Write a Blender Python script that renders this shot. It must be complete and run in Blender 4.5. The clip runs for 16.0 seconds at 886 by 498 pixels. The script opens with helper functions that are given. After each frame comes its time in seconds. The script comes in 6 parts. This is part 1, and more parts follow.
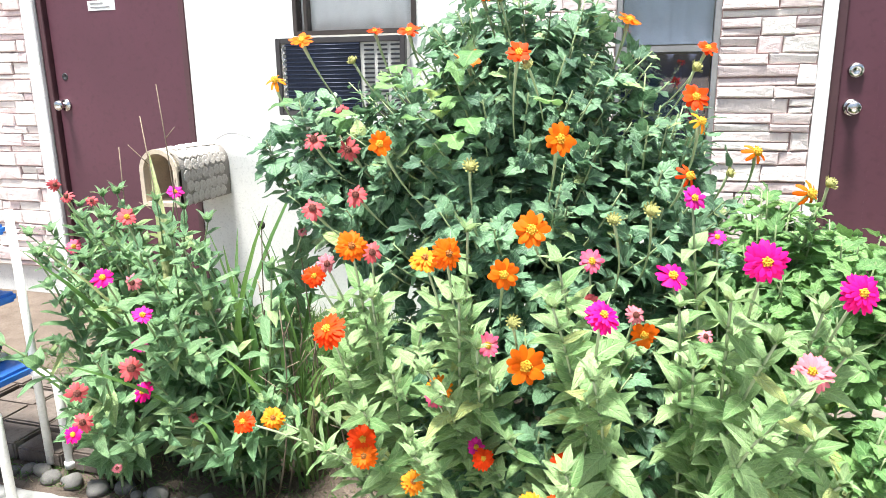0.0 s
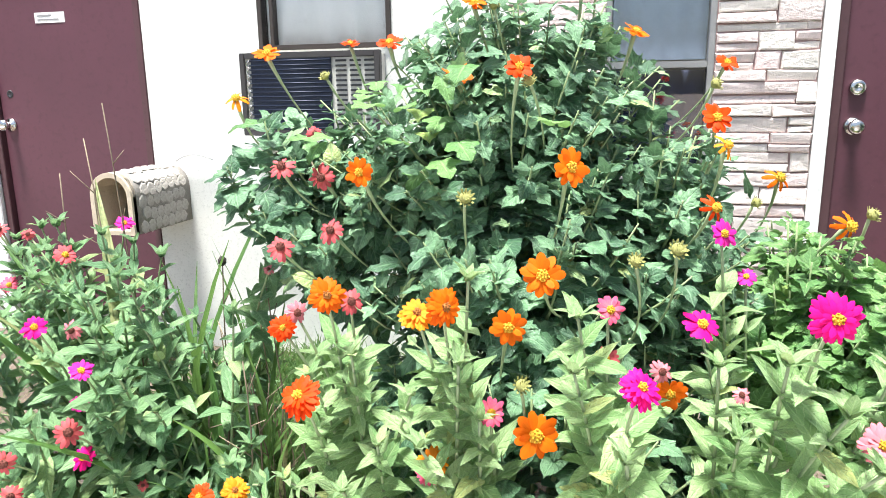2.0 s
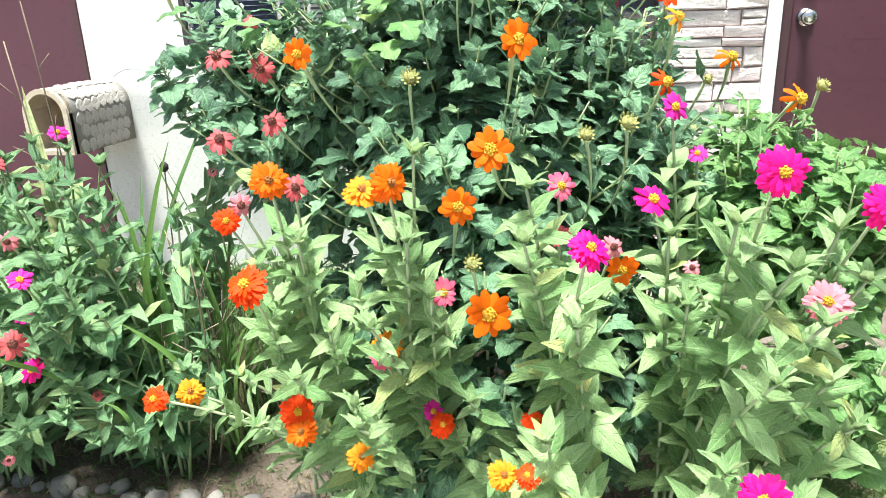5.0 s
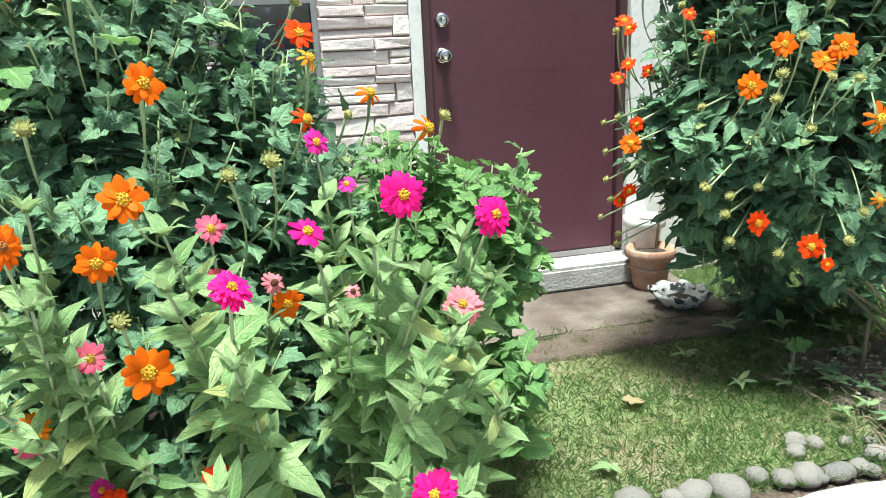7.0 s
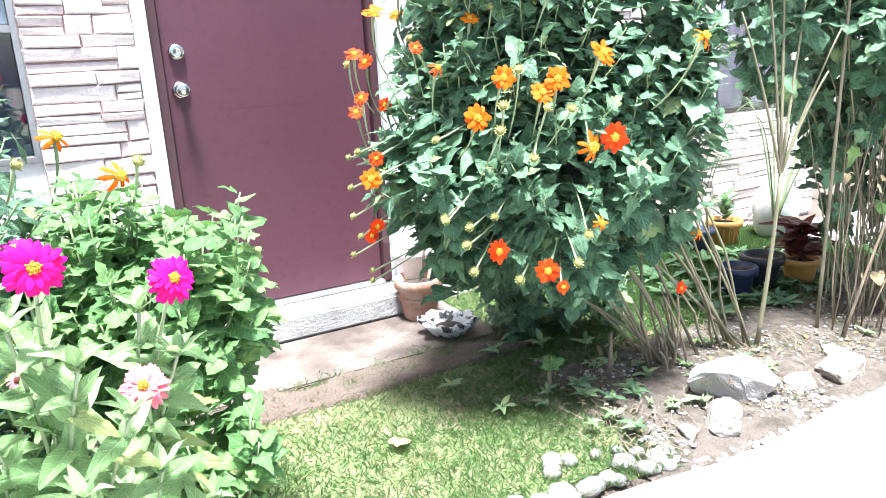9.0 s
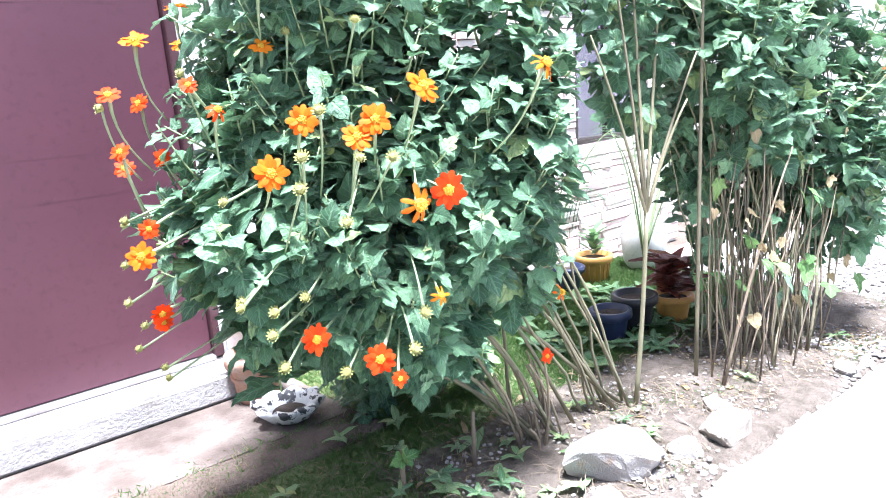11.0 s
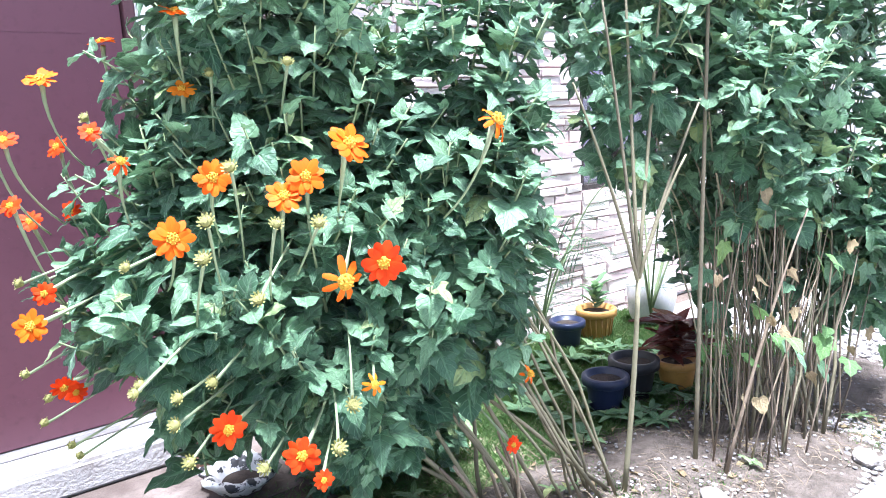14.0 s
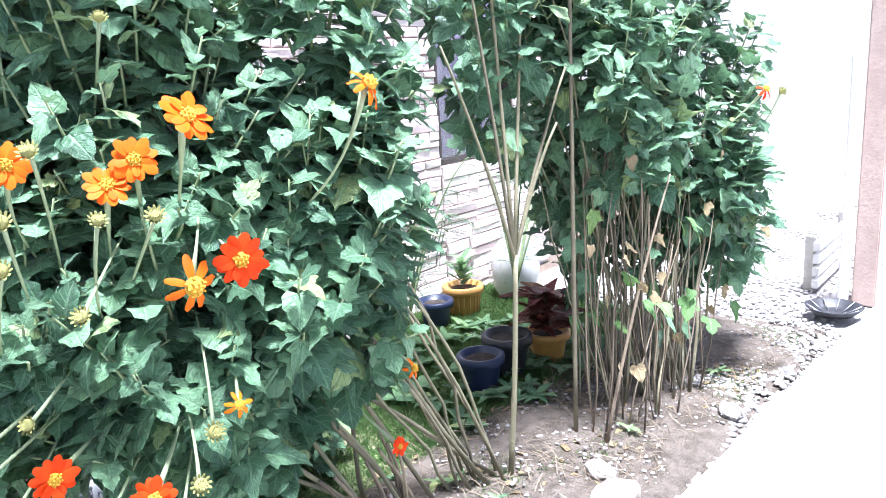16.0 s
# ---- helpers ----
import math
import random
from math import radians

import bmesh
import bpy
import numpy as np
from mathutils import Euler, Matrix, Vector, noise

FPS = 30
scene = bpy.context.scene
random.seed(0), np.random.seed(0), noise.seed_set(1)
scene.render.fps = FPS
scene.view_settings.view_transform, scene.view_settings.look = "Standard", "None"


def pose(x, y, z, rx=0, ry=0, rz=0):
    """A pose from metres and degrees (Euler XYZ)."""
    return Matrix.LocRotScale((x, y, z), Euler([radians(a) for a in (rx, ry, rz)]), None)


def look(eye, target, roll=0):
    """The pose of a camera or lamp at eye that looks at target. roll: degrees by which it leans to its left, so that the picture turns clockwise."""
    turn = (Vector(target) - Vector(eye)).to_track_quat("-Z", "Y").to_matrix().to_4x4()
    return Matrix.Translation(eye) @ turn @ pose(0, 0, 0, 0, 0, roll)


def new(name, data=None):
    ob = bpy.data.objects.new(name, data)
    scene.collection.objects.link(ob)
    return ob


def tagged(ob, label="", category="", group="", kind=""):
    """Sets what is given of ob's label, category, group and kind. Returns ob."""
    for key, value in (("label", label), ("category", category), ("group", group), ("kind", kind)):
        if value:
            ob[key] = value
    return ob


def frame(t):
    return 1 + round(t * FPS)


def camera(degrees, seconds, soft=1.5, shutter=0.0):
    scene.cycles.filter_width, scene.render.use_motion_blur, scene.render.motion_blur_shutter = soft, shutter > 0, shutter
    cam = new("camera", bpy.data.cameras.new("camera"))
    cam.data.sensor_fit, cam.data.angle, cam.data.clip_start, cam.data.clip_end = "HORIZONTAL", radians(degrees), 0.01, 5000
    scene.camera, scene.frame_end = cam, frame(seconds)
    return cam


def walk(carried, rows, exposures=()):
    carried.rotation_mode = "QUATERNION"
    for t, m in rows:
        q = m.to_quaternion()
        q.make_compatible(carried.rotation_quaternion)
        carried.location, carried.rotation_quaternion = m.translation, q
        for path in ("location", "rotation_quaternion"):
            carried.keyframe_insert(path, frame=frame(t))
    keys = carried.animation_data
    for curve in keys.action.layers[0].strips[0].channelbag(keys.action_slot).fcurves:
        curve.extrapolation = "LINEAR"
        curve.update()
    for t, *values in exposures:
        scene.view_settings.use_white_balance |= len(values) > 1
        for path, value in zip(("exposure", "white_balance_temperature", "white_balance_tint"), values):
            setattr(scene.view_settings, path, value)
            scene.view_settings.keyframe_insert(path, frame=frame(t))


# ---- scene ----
cam = camera(64.1, 16.0, soft=0.8)
PATH = [
    (0, (0.365, -0.007, 1.237), (-0.202, 1.85, 0.759), -0.8),
    (0.5, (0.331, 0.133, 1.245), (-0.253, 2.004, 0.847), -0.3),
    (1, (0.303, 0.198, 1.256), (-0.261, 2.084, 0.9), -0.9),
    (1.5, (0.277, 0.21, 1.254), (-0.241, 2.105, 0.88), -0.5),
    (2, (0.26, 0.205, 1.239), (-0.228, 2.095, 0.804), -0.8),
    (2.5, (0.252, 0.202, 1.227), (-0.252, 2.082, 0.765), -0.9),
    (3, (0.25, 0.211, 1.207), (-0.262, 2.074, 0.693), -1.1),
    (3.2, (0.248, 0.213, 1.198), (-0.263, 2.072, 0.664), -1.0),
    (5.3, (0.282, 0.221, 1.149), (-0.022, 2.093, 0.514), -2.6),
    (5.5, (0.282, 0.219, 1.156), (0.072, 2.109, 0.536), -2.5),
    (6, (0.294, 0.194, 1.147), (0.304, 2.103, 0.55), -2.8),
    (6.5, (0.338, 0.19, 1.149), (0.559, 2.086, 0.551), -2.9),
    (7, (0.374, 0.202, 1.148), (0.794, 2.074, 0.584), -2.8),
    (7.5, (0.405, 0.214, 1.145), (0.952, 2.053, 0.579), -3.0),
    (8, (0.425, 0.228, 1.143), (1.088, 2.033, 0.593), -3.2),
    (8.5, (0.475, 0.234, 1.143), (1.298, 1.975, 0.602), -3.1),
    (9, (0.574, 0.256, 1.15), (1.516, 1.944, 0.635), -2.9),
    (9.2, (0.622, 0.265, 1.157), (1.605, 1.933, 0.654), -3.1),
    (11.3, (1.003, 0.535, 1.15), (2.25, 2.026, 0.682), -5.2),
    (11.5, (1.041, 0.524, 1.166), (2.284, 2.014, 0.681), -6.4),
    (12, (1.193, 0.553, 1.177), (2.487, 2.026, 0.788), -2.7),
    (12.5, (1.235, 0.575, 1.181), (2.477, 2.101, 0.822), -2.7),
    (13, (1.222, 0.599, 1.197), (2.422, 2.165, 0.868), -3.3),
    (13.5, (1.229, 0.602, 1.197), (2.42, 2.171, 0.85), -3.1),
    (14, (1.24, 0.606, 1.188), (2.419, 2.178, 0.816), -2.7),
    (14.5, (1.234, 0.601, 1.191), (2.381, 2.2, 0.835), -3.0),
    (15, (1.241, 0.609, 1.185), (2.413, 2.182, 0.794), -3.1),
    (15.5, (1.278, 0.691, 1.172), (2.564, 2.158, 0.731), -3.3),
    (16, (1.324, 0.761, 1.168), (2.79, 2.043, 0.715), -3.8),
]
EXPOSURES = [(0, 1.55, 6350, 6), (3, 1.52, 6350, 4), (5.5, 1.47, 6350, -1), (7, 1.1, 6250, -4), (8, 1.45, 6150, -1), (9, 2.15, 5800, 8), (11.5, 2.3, 5550, 15), (12.5, 2.0, 5450, 17), (16, 1.97, 5500, 15)]
walk(cam, [(t, look(eye, target, roll)) for t, eye, target, roll in PATH], EXPOSURES)

# ---- light ----
SUN_FROM = Vector((-0.10, -0.24, 1.30)).normalized()
world = bpy.data.worlds.new("sky")
scene.world = world
world.use_nodes = True
wn = world.node_tree.nodes
sky = wn.new("ShaderNodeTexSky")
sky.sky_type = "NISHITA"
sky.sun_disc = False
sky.sun_elevation = math.asin(SUN_FROM.z)
sky.sun_rotation = math.atan2(SUN_FROM.x, SUN_FROM.y)
sky.air_density, sky.dust_density, sky.ozone_density = 1.0, 4.0, 1.0
wn["Background"].inputs["Strength"].default_value = 0.075
world.node_tree.links.new(sky.outputs[0], wn["Background"].inputs[0])
sun_data = bpy.data.lights.new("sun", "SUN")
sun_data.energy, sun_data.angle, sun_data.color = 5.0, radians(12), (1.0, 0.98, 0.95)
sun = new("sun", sun_data)
sun.matrix_world = look(SUN_FROM * 20, (0, 0, 0))


# ---- materials ----
def mat_base(name):
    m = bpy.data.materials.new(name)
    m.use_nodes = True
    nt = m.node_tree
    return m, nt, nt.nodes["Principled BSDF"], nt.nodes["Material Output"]


def node(nt, kind, **sets):
    n = nt.nodes.new(kind)
    for k, v in sets.items():
        n.inputs[k].default_value = v
    return n


def ramp_mix(nt, fac, a, b):
    n = nt.nodes.new("ShaderNodeMix")
    n.data_type = "RGBA"
    nt.links.new(fac, n.inputs["Factor"])
    for sock, v in ((n.inputs["A"], a), (n.inputs["B"], b)):
        if isinstance(v, tuple):
            sock.default_value = (*v, 1)
        else:
            nt.links.new(v, sock)
    return n.outputs["Result"]


def stretch(nt, value, lo, hi):
    n = nt.nodes.new("ShaderNodeMapRange")
    nt.links.new(value, n.inputs["Value"])
    n.inputs["From Min"].default_value, n.inputs["From Max"].default_value = lo, hi
    return n.outputs["Result"]


def any_random(nt):
    """One random number for each loose piece or each island."""
    o = nt.nodes.new("ShaderNodeObjectInfo")
    g = nt.nodes.new("ShaderNodeNewGeometry")
    add = nt.nodes.new("ShaderNodeMath")
    add.operation = "ADD"
    nt.links.new(o.outputs["Random"], add.inputs[0])
    nt.links.new(g.outputs["Random Per Island"], add.inputs[1])
    fr = nt.nodes.new("ShaderNodeMath")
    fr.operation = "FRACT"
    nt.links.new(add.outputs[0], fr.inputs[0])
    return fr.outputs[0]


def surface(name, c1, c2, scale=6.0, fine=60.0, rough=0.8, bump=0.3, metal=0.0, stain=None, stain_scale=1.2, stain_lo=0.5, stain_hi=0.7, piece=None, dist=0.01):
    """Two-scale mottled surface; stain: a third colour in large patches; piece: a colour that single pieces lean to."""
    m, nt, p, out = mat_base(name)
    tc = nt.nodes.new("ShaderNodeTexCoord")
    n1 = node(nt, "ShaderNodeTexNoise", Scale=scale, Detail=5.0, Roughness=0.6)
    n2 = node(nt, "ShaderNodeTexNoise", Scale=fine, Detail=4.0, Roughness=0.65)
    for n in (n1, n2):
        nt.links.new(tc.outputs["Object"], n.inputs["Vector"])
    col = ramp_mix(nt, stretch(nt, n1.outputs["Fac"], 0.35, 0.65), c1, c2)
    dark = tuple(0.72 * v for v in c1)
    col = ramp_mix(nt, stretch(nt, n2.outputs["Fac"], 0.52, 0.75), col, dark)
    if piece:
        col = ramp_mix(nt, any_random(nt), col, piece)
    if stain:
        n3 = node(nt, "ShaderNodeTexNoise", Scale=stain_scale, Detail=6.0, Roughness=0.6)
        nt.links.new(tc.outputs["Object"], n3.inputs["Vector"])
        col = ramp_mix(nt, stretch(nt, n3.outputs["Fac"], stain_lo, stain_hi), col, stain)
    nt.links.new(col, p.inputs["Base Color"])
    p.inputs["Roughness"].default_value, p.inputs["Metallic"].default_value = rough, metal
    if bump:
        b = node(nt, "ShaderNodeBump", Strength=bump, Distance=dist)
        mixh = nt.nodes.new("ShaderNodeMath")
        mixh.operation = "ADD"
        nt.links.new(n1.outputs["Fac"], mixh.inputs[0])
        nt.links.new(n2.outputs["Fac"], mixh.inputs[1])
        nt.links.new(mixh.outputs[0], b.inputs["Height"])
        nt.links.new(b.outputs[0], p.inputs["Normal"])
    return m


def leaf_mat(name, dark, light, tired, rough=0.45, through_light=0.35, vein=0.35, fuzz=0.0):
    """Leaf: colour varies leaf by leaf, pale veins along the blade, light shines through."""
    m, nt, p, out = mat_base(name)
    rnd = any_random(nt)
    col = ramp_mix(nt, rnd, dark, light)
    col = ramp_mix(nt, stretch(nt, rnd, 0.93, 1.0), col, tired)
    uv = nt.nodes.new("ShaderNodeTexCoord")
    sep = nt.nodes.new("ShaderNodeSeparateXYZ")
    nt.links.new(uv.outputs["UV"], sep.inputs[0])
    ab = nt.nodes.new("ShaderNodeMath")
    ab.operation = "ABSOLUTE"
    nt.links.new(sep.outputs["X"], ab.inputs[0])
    mid = stretch(nt, ab.outputs[0], 0.07, 0.02)
    slant = nt.nodes.new("ShaderNodeMath")
    slant.operation = "MULTIPLY_ADD"
    nt.links.new(ab.outputs[0], slant.inputs[0])
    slant.inputs[1].default_value = -0.45
    nt.links.new(sep.outputs["Y"], slant.inputs[2])
    wave = nt.nodes.new("ShaderNodeMath")
    wave.operation = "PINGPONG"
    nt.links.new(slant.outputs[0], wave.inputs[0])
    wave.inputs[1].default_value = 0.085
    side = stretch(nt, wave.outputs[0], 0.016, 0.004)
    mx = nt.nodes.new("ShaderNodeMath")
    mx.operation = "MAXIMUM"
    nt.links.new(mid, mx.inputs[0])
    nt.links.new(side, mx.inputs[1])
    sc = nt.nodes.new("ShaderNodeMath")
    sc.operation = "MULTIPLY"
    nt.links.new(mx.outputs[0], sc.inputs[0])
    sc.inputs[1].default_value = vein
    pale = tuple(min(1, 1.5 * v + 0.05) for v in light)
    col = ramp_mix(nt, sc.outputs[0], col, pale)
    obj = node(nt, "ShaderNodeTexNoise", Scale=45.0, Detail=3.0)
    nt.links.new(uv.outputs["Object"], obj.inputs["Vector"])
    col = ramp_mix(nt, stretch(nt, obj.outputs["Fac"], 0.5, 0.8), col, tuple(0.6 * v for v in dark))
    nt.links.new(col, p.inputs["Base Color"])
    p.inputs["Roughness"].default_value = rough
    p.inputs["Specular IOR Level"].default_value = 0.5
    p.inputs["Sheen Weight"].default_value = fuzz
    p.inputs["Sheen Roughness"].default_value = 0.5
    quilt = node(nt, "ShaderNodeTexNoise", Scale=7.0, Detail=3.0, Roughness=0.55)
    nt.links.new(uv.outputs["UV"], quilt.inputs["Vector"])
    hgt = nt.nodes.new("ShaderNodeMath")
    hgt.operation = "MULTIPLY_ADD"
    nt.links.new(mx.outputs[0], hgt.inputs[0])
    hgt.inputs[1].default_value = -0.35
    nt.links.new(quilt.outputs["Fac"], hgt.inputs[2])
    b = node(nt, "ShaderNodeBump", Strength=0.85, Distance=0.007)
    nt.links.new(hgt.outputs[0], b.inputs["Height"])
    nt.links.new(b.outputs[0], p.inputs["Normal"])
    tr = nt.nodes.new("ShaderNodeBsdfTranslucent")
    nt.links.new(ramp_mix(nt, rnd, tuple(1.5 * v for v in light), tuple(1.2 * v for v in light)), tr.inputs["Color"])
    mix = nt.nodes.new("ShaderNodeMixShader")
    mix.inputs[0].default_value = through_light
    nt.links.new(p.outputs[0], mix.inputs[1])
    nt.links.new(tr.outputs[0], mix.inputs[2])
    nt.links.new(mix.outputs[0], out.inputs["Surface"])
    return m


def petal_mat(name, inner, outer, through_light=0.25):
    """Petal: colour shifts from the base to the tip of each petal, with fine lines along it."""
    m, nt, p, out = mat_base(name)
    tc = nt.nodes.new("ShaderNodeTexCoord")
    sep = nt.nodes.new("ShaderNodeSeparateXYZ")
    nt.links.new(tc.outputs["UV"], sep.inputs[0])
    col = ramp_mix(nt, stretch(nt, sep.outputs["Y"], 0.1, 0.75), inner, outer)
    rnd = any_random(nt)
    col = ramp_mix(nt, stretch(nt, rnd, 0.0, 2.2), col, tuple(0.55 * v for v in outer))
    ln = node(nt, "ShaderNodeTexNoise", Scale=9.0, Detail=2.0)
    mp = nt.nodes.new("ShaderNodeMapping")
    mp.inputs["Scale"].default_value = (1.0, 0.08, 1.0)
    nt.links.new(tc.outputs["UV"], mp.inputs[0])
    nt.links.new(mp.outputs[0], ln.inputs["Vector"])
    col = ramp_mix(nt, stretch(nt, ln.outputs["Fac"], 0.5, 0.85), col, tuple(0.7 * v for v in outer))
    nt.links.new(col, p.inputs["Base Color"])
    p.inputs["Roughness"].default_value = 0.6
    p.inputs["Specular IOR Level"].default_value = 0.15
    tr = nt.nodes.new("ShaderNodeBsdfTranslucent")
    nt.links.new(col, tr.inputs["Color"])
    mix = nt.nodes.new("ShaderNodeMixShader")
    mix.inputs[0].default_value = through_light
    nt.links.new(p.outputs[0], mix.inputs[1])
    nt.links.new(tr.outputs[0], mix.inputs[2])
    nt.links.new(mix.outputs[0], out.inputs["Surface"])
    return m


M_STUCCO = surface("stucco_white", (0.80, 0.79, 0.76), (0.74, 0.73, 0.70), 3, 90, 0.85, 0.25, stain=(0.62, 0.60, 0.55), stain_scale=0.8, stain_lo=0.55, stain_hi=0.9, dist=0.004)
M_TRIM = surface("trim_white", (0.82, 0.81, 0.80), (0.76, 0.75, 0.73), 4, 50, 0.55, 0.1, dist=0.002)
M_MORTAR = surface("mortar", (0.42, 0.29, 0.275), (0.33, 0.23, 0.22), 9, 80, 0.9, 0.4)
M_STONE = surface("ledge_stone", (0.76, 0.62, 0.61), (0.66, 0.52, 0.51), 9, 55, 0.85, 0.7, piece=(0.80, 0.74, 0.69), stain=(0.50, 0.38, 0.37), stain_scale=7, stain_lo=0.58, stain_hi=0.8)
M_DOOR = surface("door_maroon", (0.104, 0.034, 0.051), (0.088, 0.029, 0.044), 2, 30, 0.5, 0.06, dist=0.002)
M_DOORFRAME = surface("door_frame_maroon", (0.085, 0.036, 0.042), (0.07, 0.03, 0.036), 3, 40, 0.45, 0.06, dist=0.002)
M_CHROME = surface("brushed_nickel", (0.75, 0.73, 0.70), (0.62, 0.60, 0.58), 30, 200, 0.22, 0.0, metal=1.0)
M_BRONZE = surface("bronze_aluminium", (0.085, 0.07, 0.065), (0.065, 0.055, 0.05), 6, 80, 0.4, 0.05, metal=0.6)
M_SILL = surface("aluminium_grey", (0.45, 0.44, 0.44), (0.36, 0.35, 0.35), 6, 90, 0.4, 0.05, metal=0.7)
# near-white, to carry the glaring reflection of the window over the air conditioner
M_PANE_GLARE = surface("pane_glare_white", (0.90, 0.90, 0.90), (0.86, 0.86, 0.87), 5, 60, 0.9, 0.2)
# blue of the sky reflected in the narrow window, put into a sheet's colour
M_REFLECTION_BLUE = surface("reflection_blue", (0.34, 0.42, 0.54), (0.27, 0.34, 0.46), 5, 60, 0.9, 0.2)
M_CURTAIN_PURPLE = surface("curtain_purple", (0.17, 0.12, 0.27), (0.12, 0.09, 0.2), 5, 60, 0.9, 0.2)
M_DARK = surface("room_dark", (0.03, 0.03, 0.035), (0.02, 0.02, 0.025), 2, 20, 0.9, 0.0)
M_AC_FRAME = surface("ac_frame", (0.05, 0.045, 0.045), (0.035, 0.03, 0.032), 8, 60, 0.5, 0.1)
M_AC_COIL = surface("ac_coil", (0.018, 0.026, 0.055), (0.012, 0.018, 0.04), 12, 120, 0.45, 0.2, metal=0.3)
M_AC_CASE = surface("ac_case", (0.62, 0.60, 0.55), (0.52, 0.50, 0.46), 8, 60, 0.5, 0.1)
M_CONCRETE = surface("path_concrete", (0.44, 0.425, 0.40), (0.38, 0.365, 0.345), 2.5, 70, 0.85, 0.25, stain=(0.46, 0.43, 0.39), stain_scale=1.4, stain_lo=0.55, stain_hi=0.85)
# brown dirt stains, plus the slab's shade put in as a darker base colour
M_SLAB = surface("slab_concrete", (0.12, 0.092, 0.075), (0.20, 0.165, 0.14), 6, 60, 0.85, 0.6, stain=(0.07, 0.05, 0.04), stain_scale=4.2, stain_lo=0.42, stain_hi=0.66)
M_STEP = surface("step_concrete", (0.50, 0.485, 0.47), (0.37, 0.355, 0.34), 7, 70, 0.85, 0.7, stain=(0.24, 0.205, 0.18), stain_scale=6, stain_lo=0.48, stain_hi=0.7)
M_SOIL = surface("soil", (0.13, 0.095, 0.07), (0.19, 0.145, 0.115), 8, 90, 0.95, 0.9, stain=(0.11, 0.08, 0.06), stain_scale=2.0, stain_lo=0.5, stain_hi=0.75, dist=0.02)
M_DRYSOIL = surface("dry_soil", (0.25, 0.205, 0.165), (0.18, 0.145, 0.115), 22, 120, 0.95, 1.0, stain=(0.12, 0.095, 0.07), stain_scale=11.0, stain_lo=0.48, stain_hi=0.66, dist=0.03)
M_TURF = surface("turf_soil", (0.13, 0.18, 0.06), (0.20, 0.215, 0.10), 9, 110, 0.95, 0.8, stain=(0.32, 0.27, 0.18), stain_scale=2.6, stain_lo=0.55, stain_hi=0.7)
M_ROCK = surface("river_rock", (0.21, 0.20, 0.185), (0.145, 0.138, 0.128), 14, 70, 0.8, 0.6, piece=(0.29, 0.265, 0.24), stain=(0.13, 0.12, 0.11), stain_scale=18, stain_lo=0.55, stain_hi=0.75)
M_BOULDER = surface("limestone", (0.40, 0.345, 0.28), (0.30, 0.25, 0.195), 9, 60, 0.9, 1.0, piece=(0.46, 0.435, 0.41), stain=(0.46, 0.33, 0.22), stain_scale=8, stain_lo=0.55, stain_hi=0.75)
M_GRAVEL = surface("gravel", (0.36, 0.34, 0.32), (0.27, 0.255, 0.24), 20, 120, 0.85, 0.3, piece=(0.38, 0.355, 0.33))
M_TERRA = surface("terracotta", (0.38, 0.20, 0.13), (0.46, 0.27, 0.19), 10, 70, 0.8, 0.2, stain=(0.46, 0.38, 0.32), stain_scale=6, stain_lo=0.55, stain_hi=0.75)
M_POTSOIL = surface("potting_soil", (0.05, 0.035, 0.028), (0.08, 0.06, 0.045), 30, 120, 0.95, 0.9)
M_DAPPLED = surface("black_white_paint", (0.72, 0.72, 0.70), (0.60, 0.60, 0.58), 28, 60, 0.5, 0.5, stain=(0.025, 0.025, 0.028), stain_scale=26, stain_lo=0.53, stain_hi=0.57)
M_POT_BLUE = surface("pot_dark_blue", (0.02, 0.03, 0.075), (0.015, 0.022, 0.055), 8, 80, 0.4, 0.05)
M_POT_YELLOW = surface("pot_yellow", (0.60, 0.33, 0.09), (0.50, 0.26, 0.07), 8, 80, 0.5, 0.05)
M_POT_BLACK = surface("pot_black", (0.022, 0.022, 0.026), (0.03, 0.03, 0.034), 8, 80, 0.45, 0.05)
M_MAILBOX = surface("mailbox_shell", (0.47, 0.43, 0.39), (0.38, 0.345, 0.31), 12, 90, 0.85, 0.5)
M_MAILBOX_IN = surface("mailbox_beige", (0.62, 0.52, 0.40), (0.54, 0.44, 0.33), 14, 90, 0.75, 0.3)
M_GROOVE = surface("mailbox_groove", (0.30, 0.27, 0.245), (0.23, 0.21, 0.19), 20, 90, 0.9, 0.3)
M_PIPE = surface("white_tube", (0.78, 0.77, 0.74), (0.66, 0.64, 0.60), 16, 90, 0.4, 0.05)
M_BLUE = surface("blue_webbing", (0.03, 0.16, 0.55), (0.02, 0.12, 0.45), 20, 120, 0.55, 0.2)
M_NAVY = surface("navy_cloth", (0.02, 0.028, 0.07), (0.03, 0.04, 0.09), 20, 120, 0.8, 0.3)
M_REDPLASTIC = surface("red_plastic", (0.55, 0.09, 0.07), (0.45, 0.07, 0.05), 20, 120, 0.5, 0.1)
M_WOODGREY = surface("weathered_wood", (0.52, 0.50, 0.45), (0.40, 0.38, 0.34), 9, 70, 0.8, 0.3)
M_POST = surface("post_wood", (0.52, 0.40, 0.34), (0.43, 0.32, 0.27), 9, 70, 0.8, 0.3)
M_LABEL = surface("paper_label", (0.80, 0.80, 0.78), (0.74, 0.74, 0.72), 9, 70, 0.6, 0.0)
M_BAG = surface("white_sack", (0.78, 0.77, 0.75), (0.66, 0.65, 0.64), 9, 70, 0.7, 0.3)
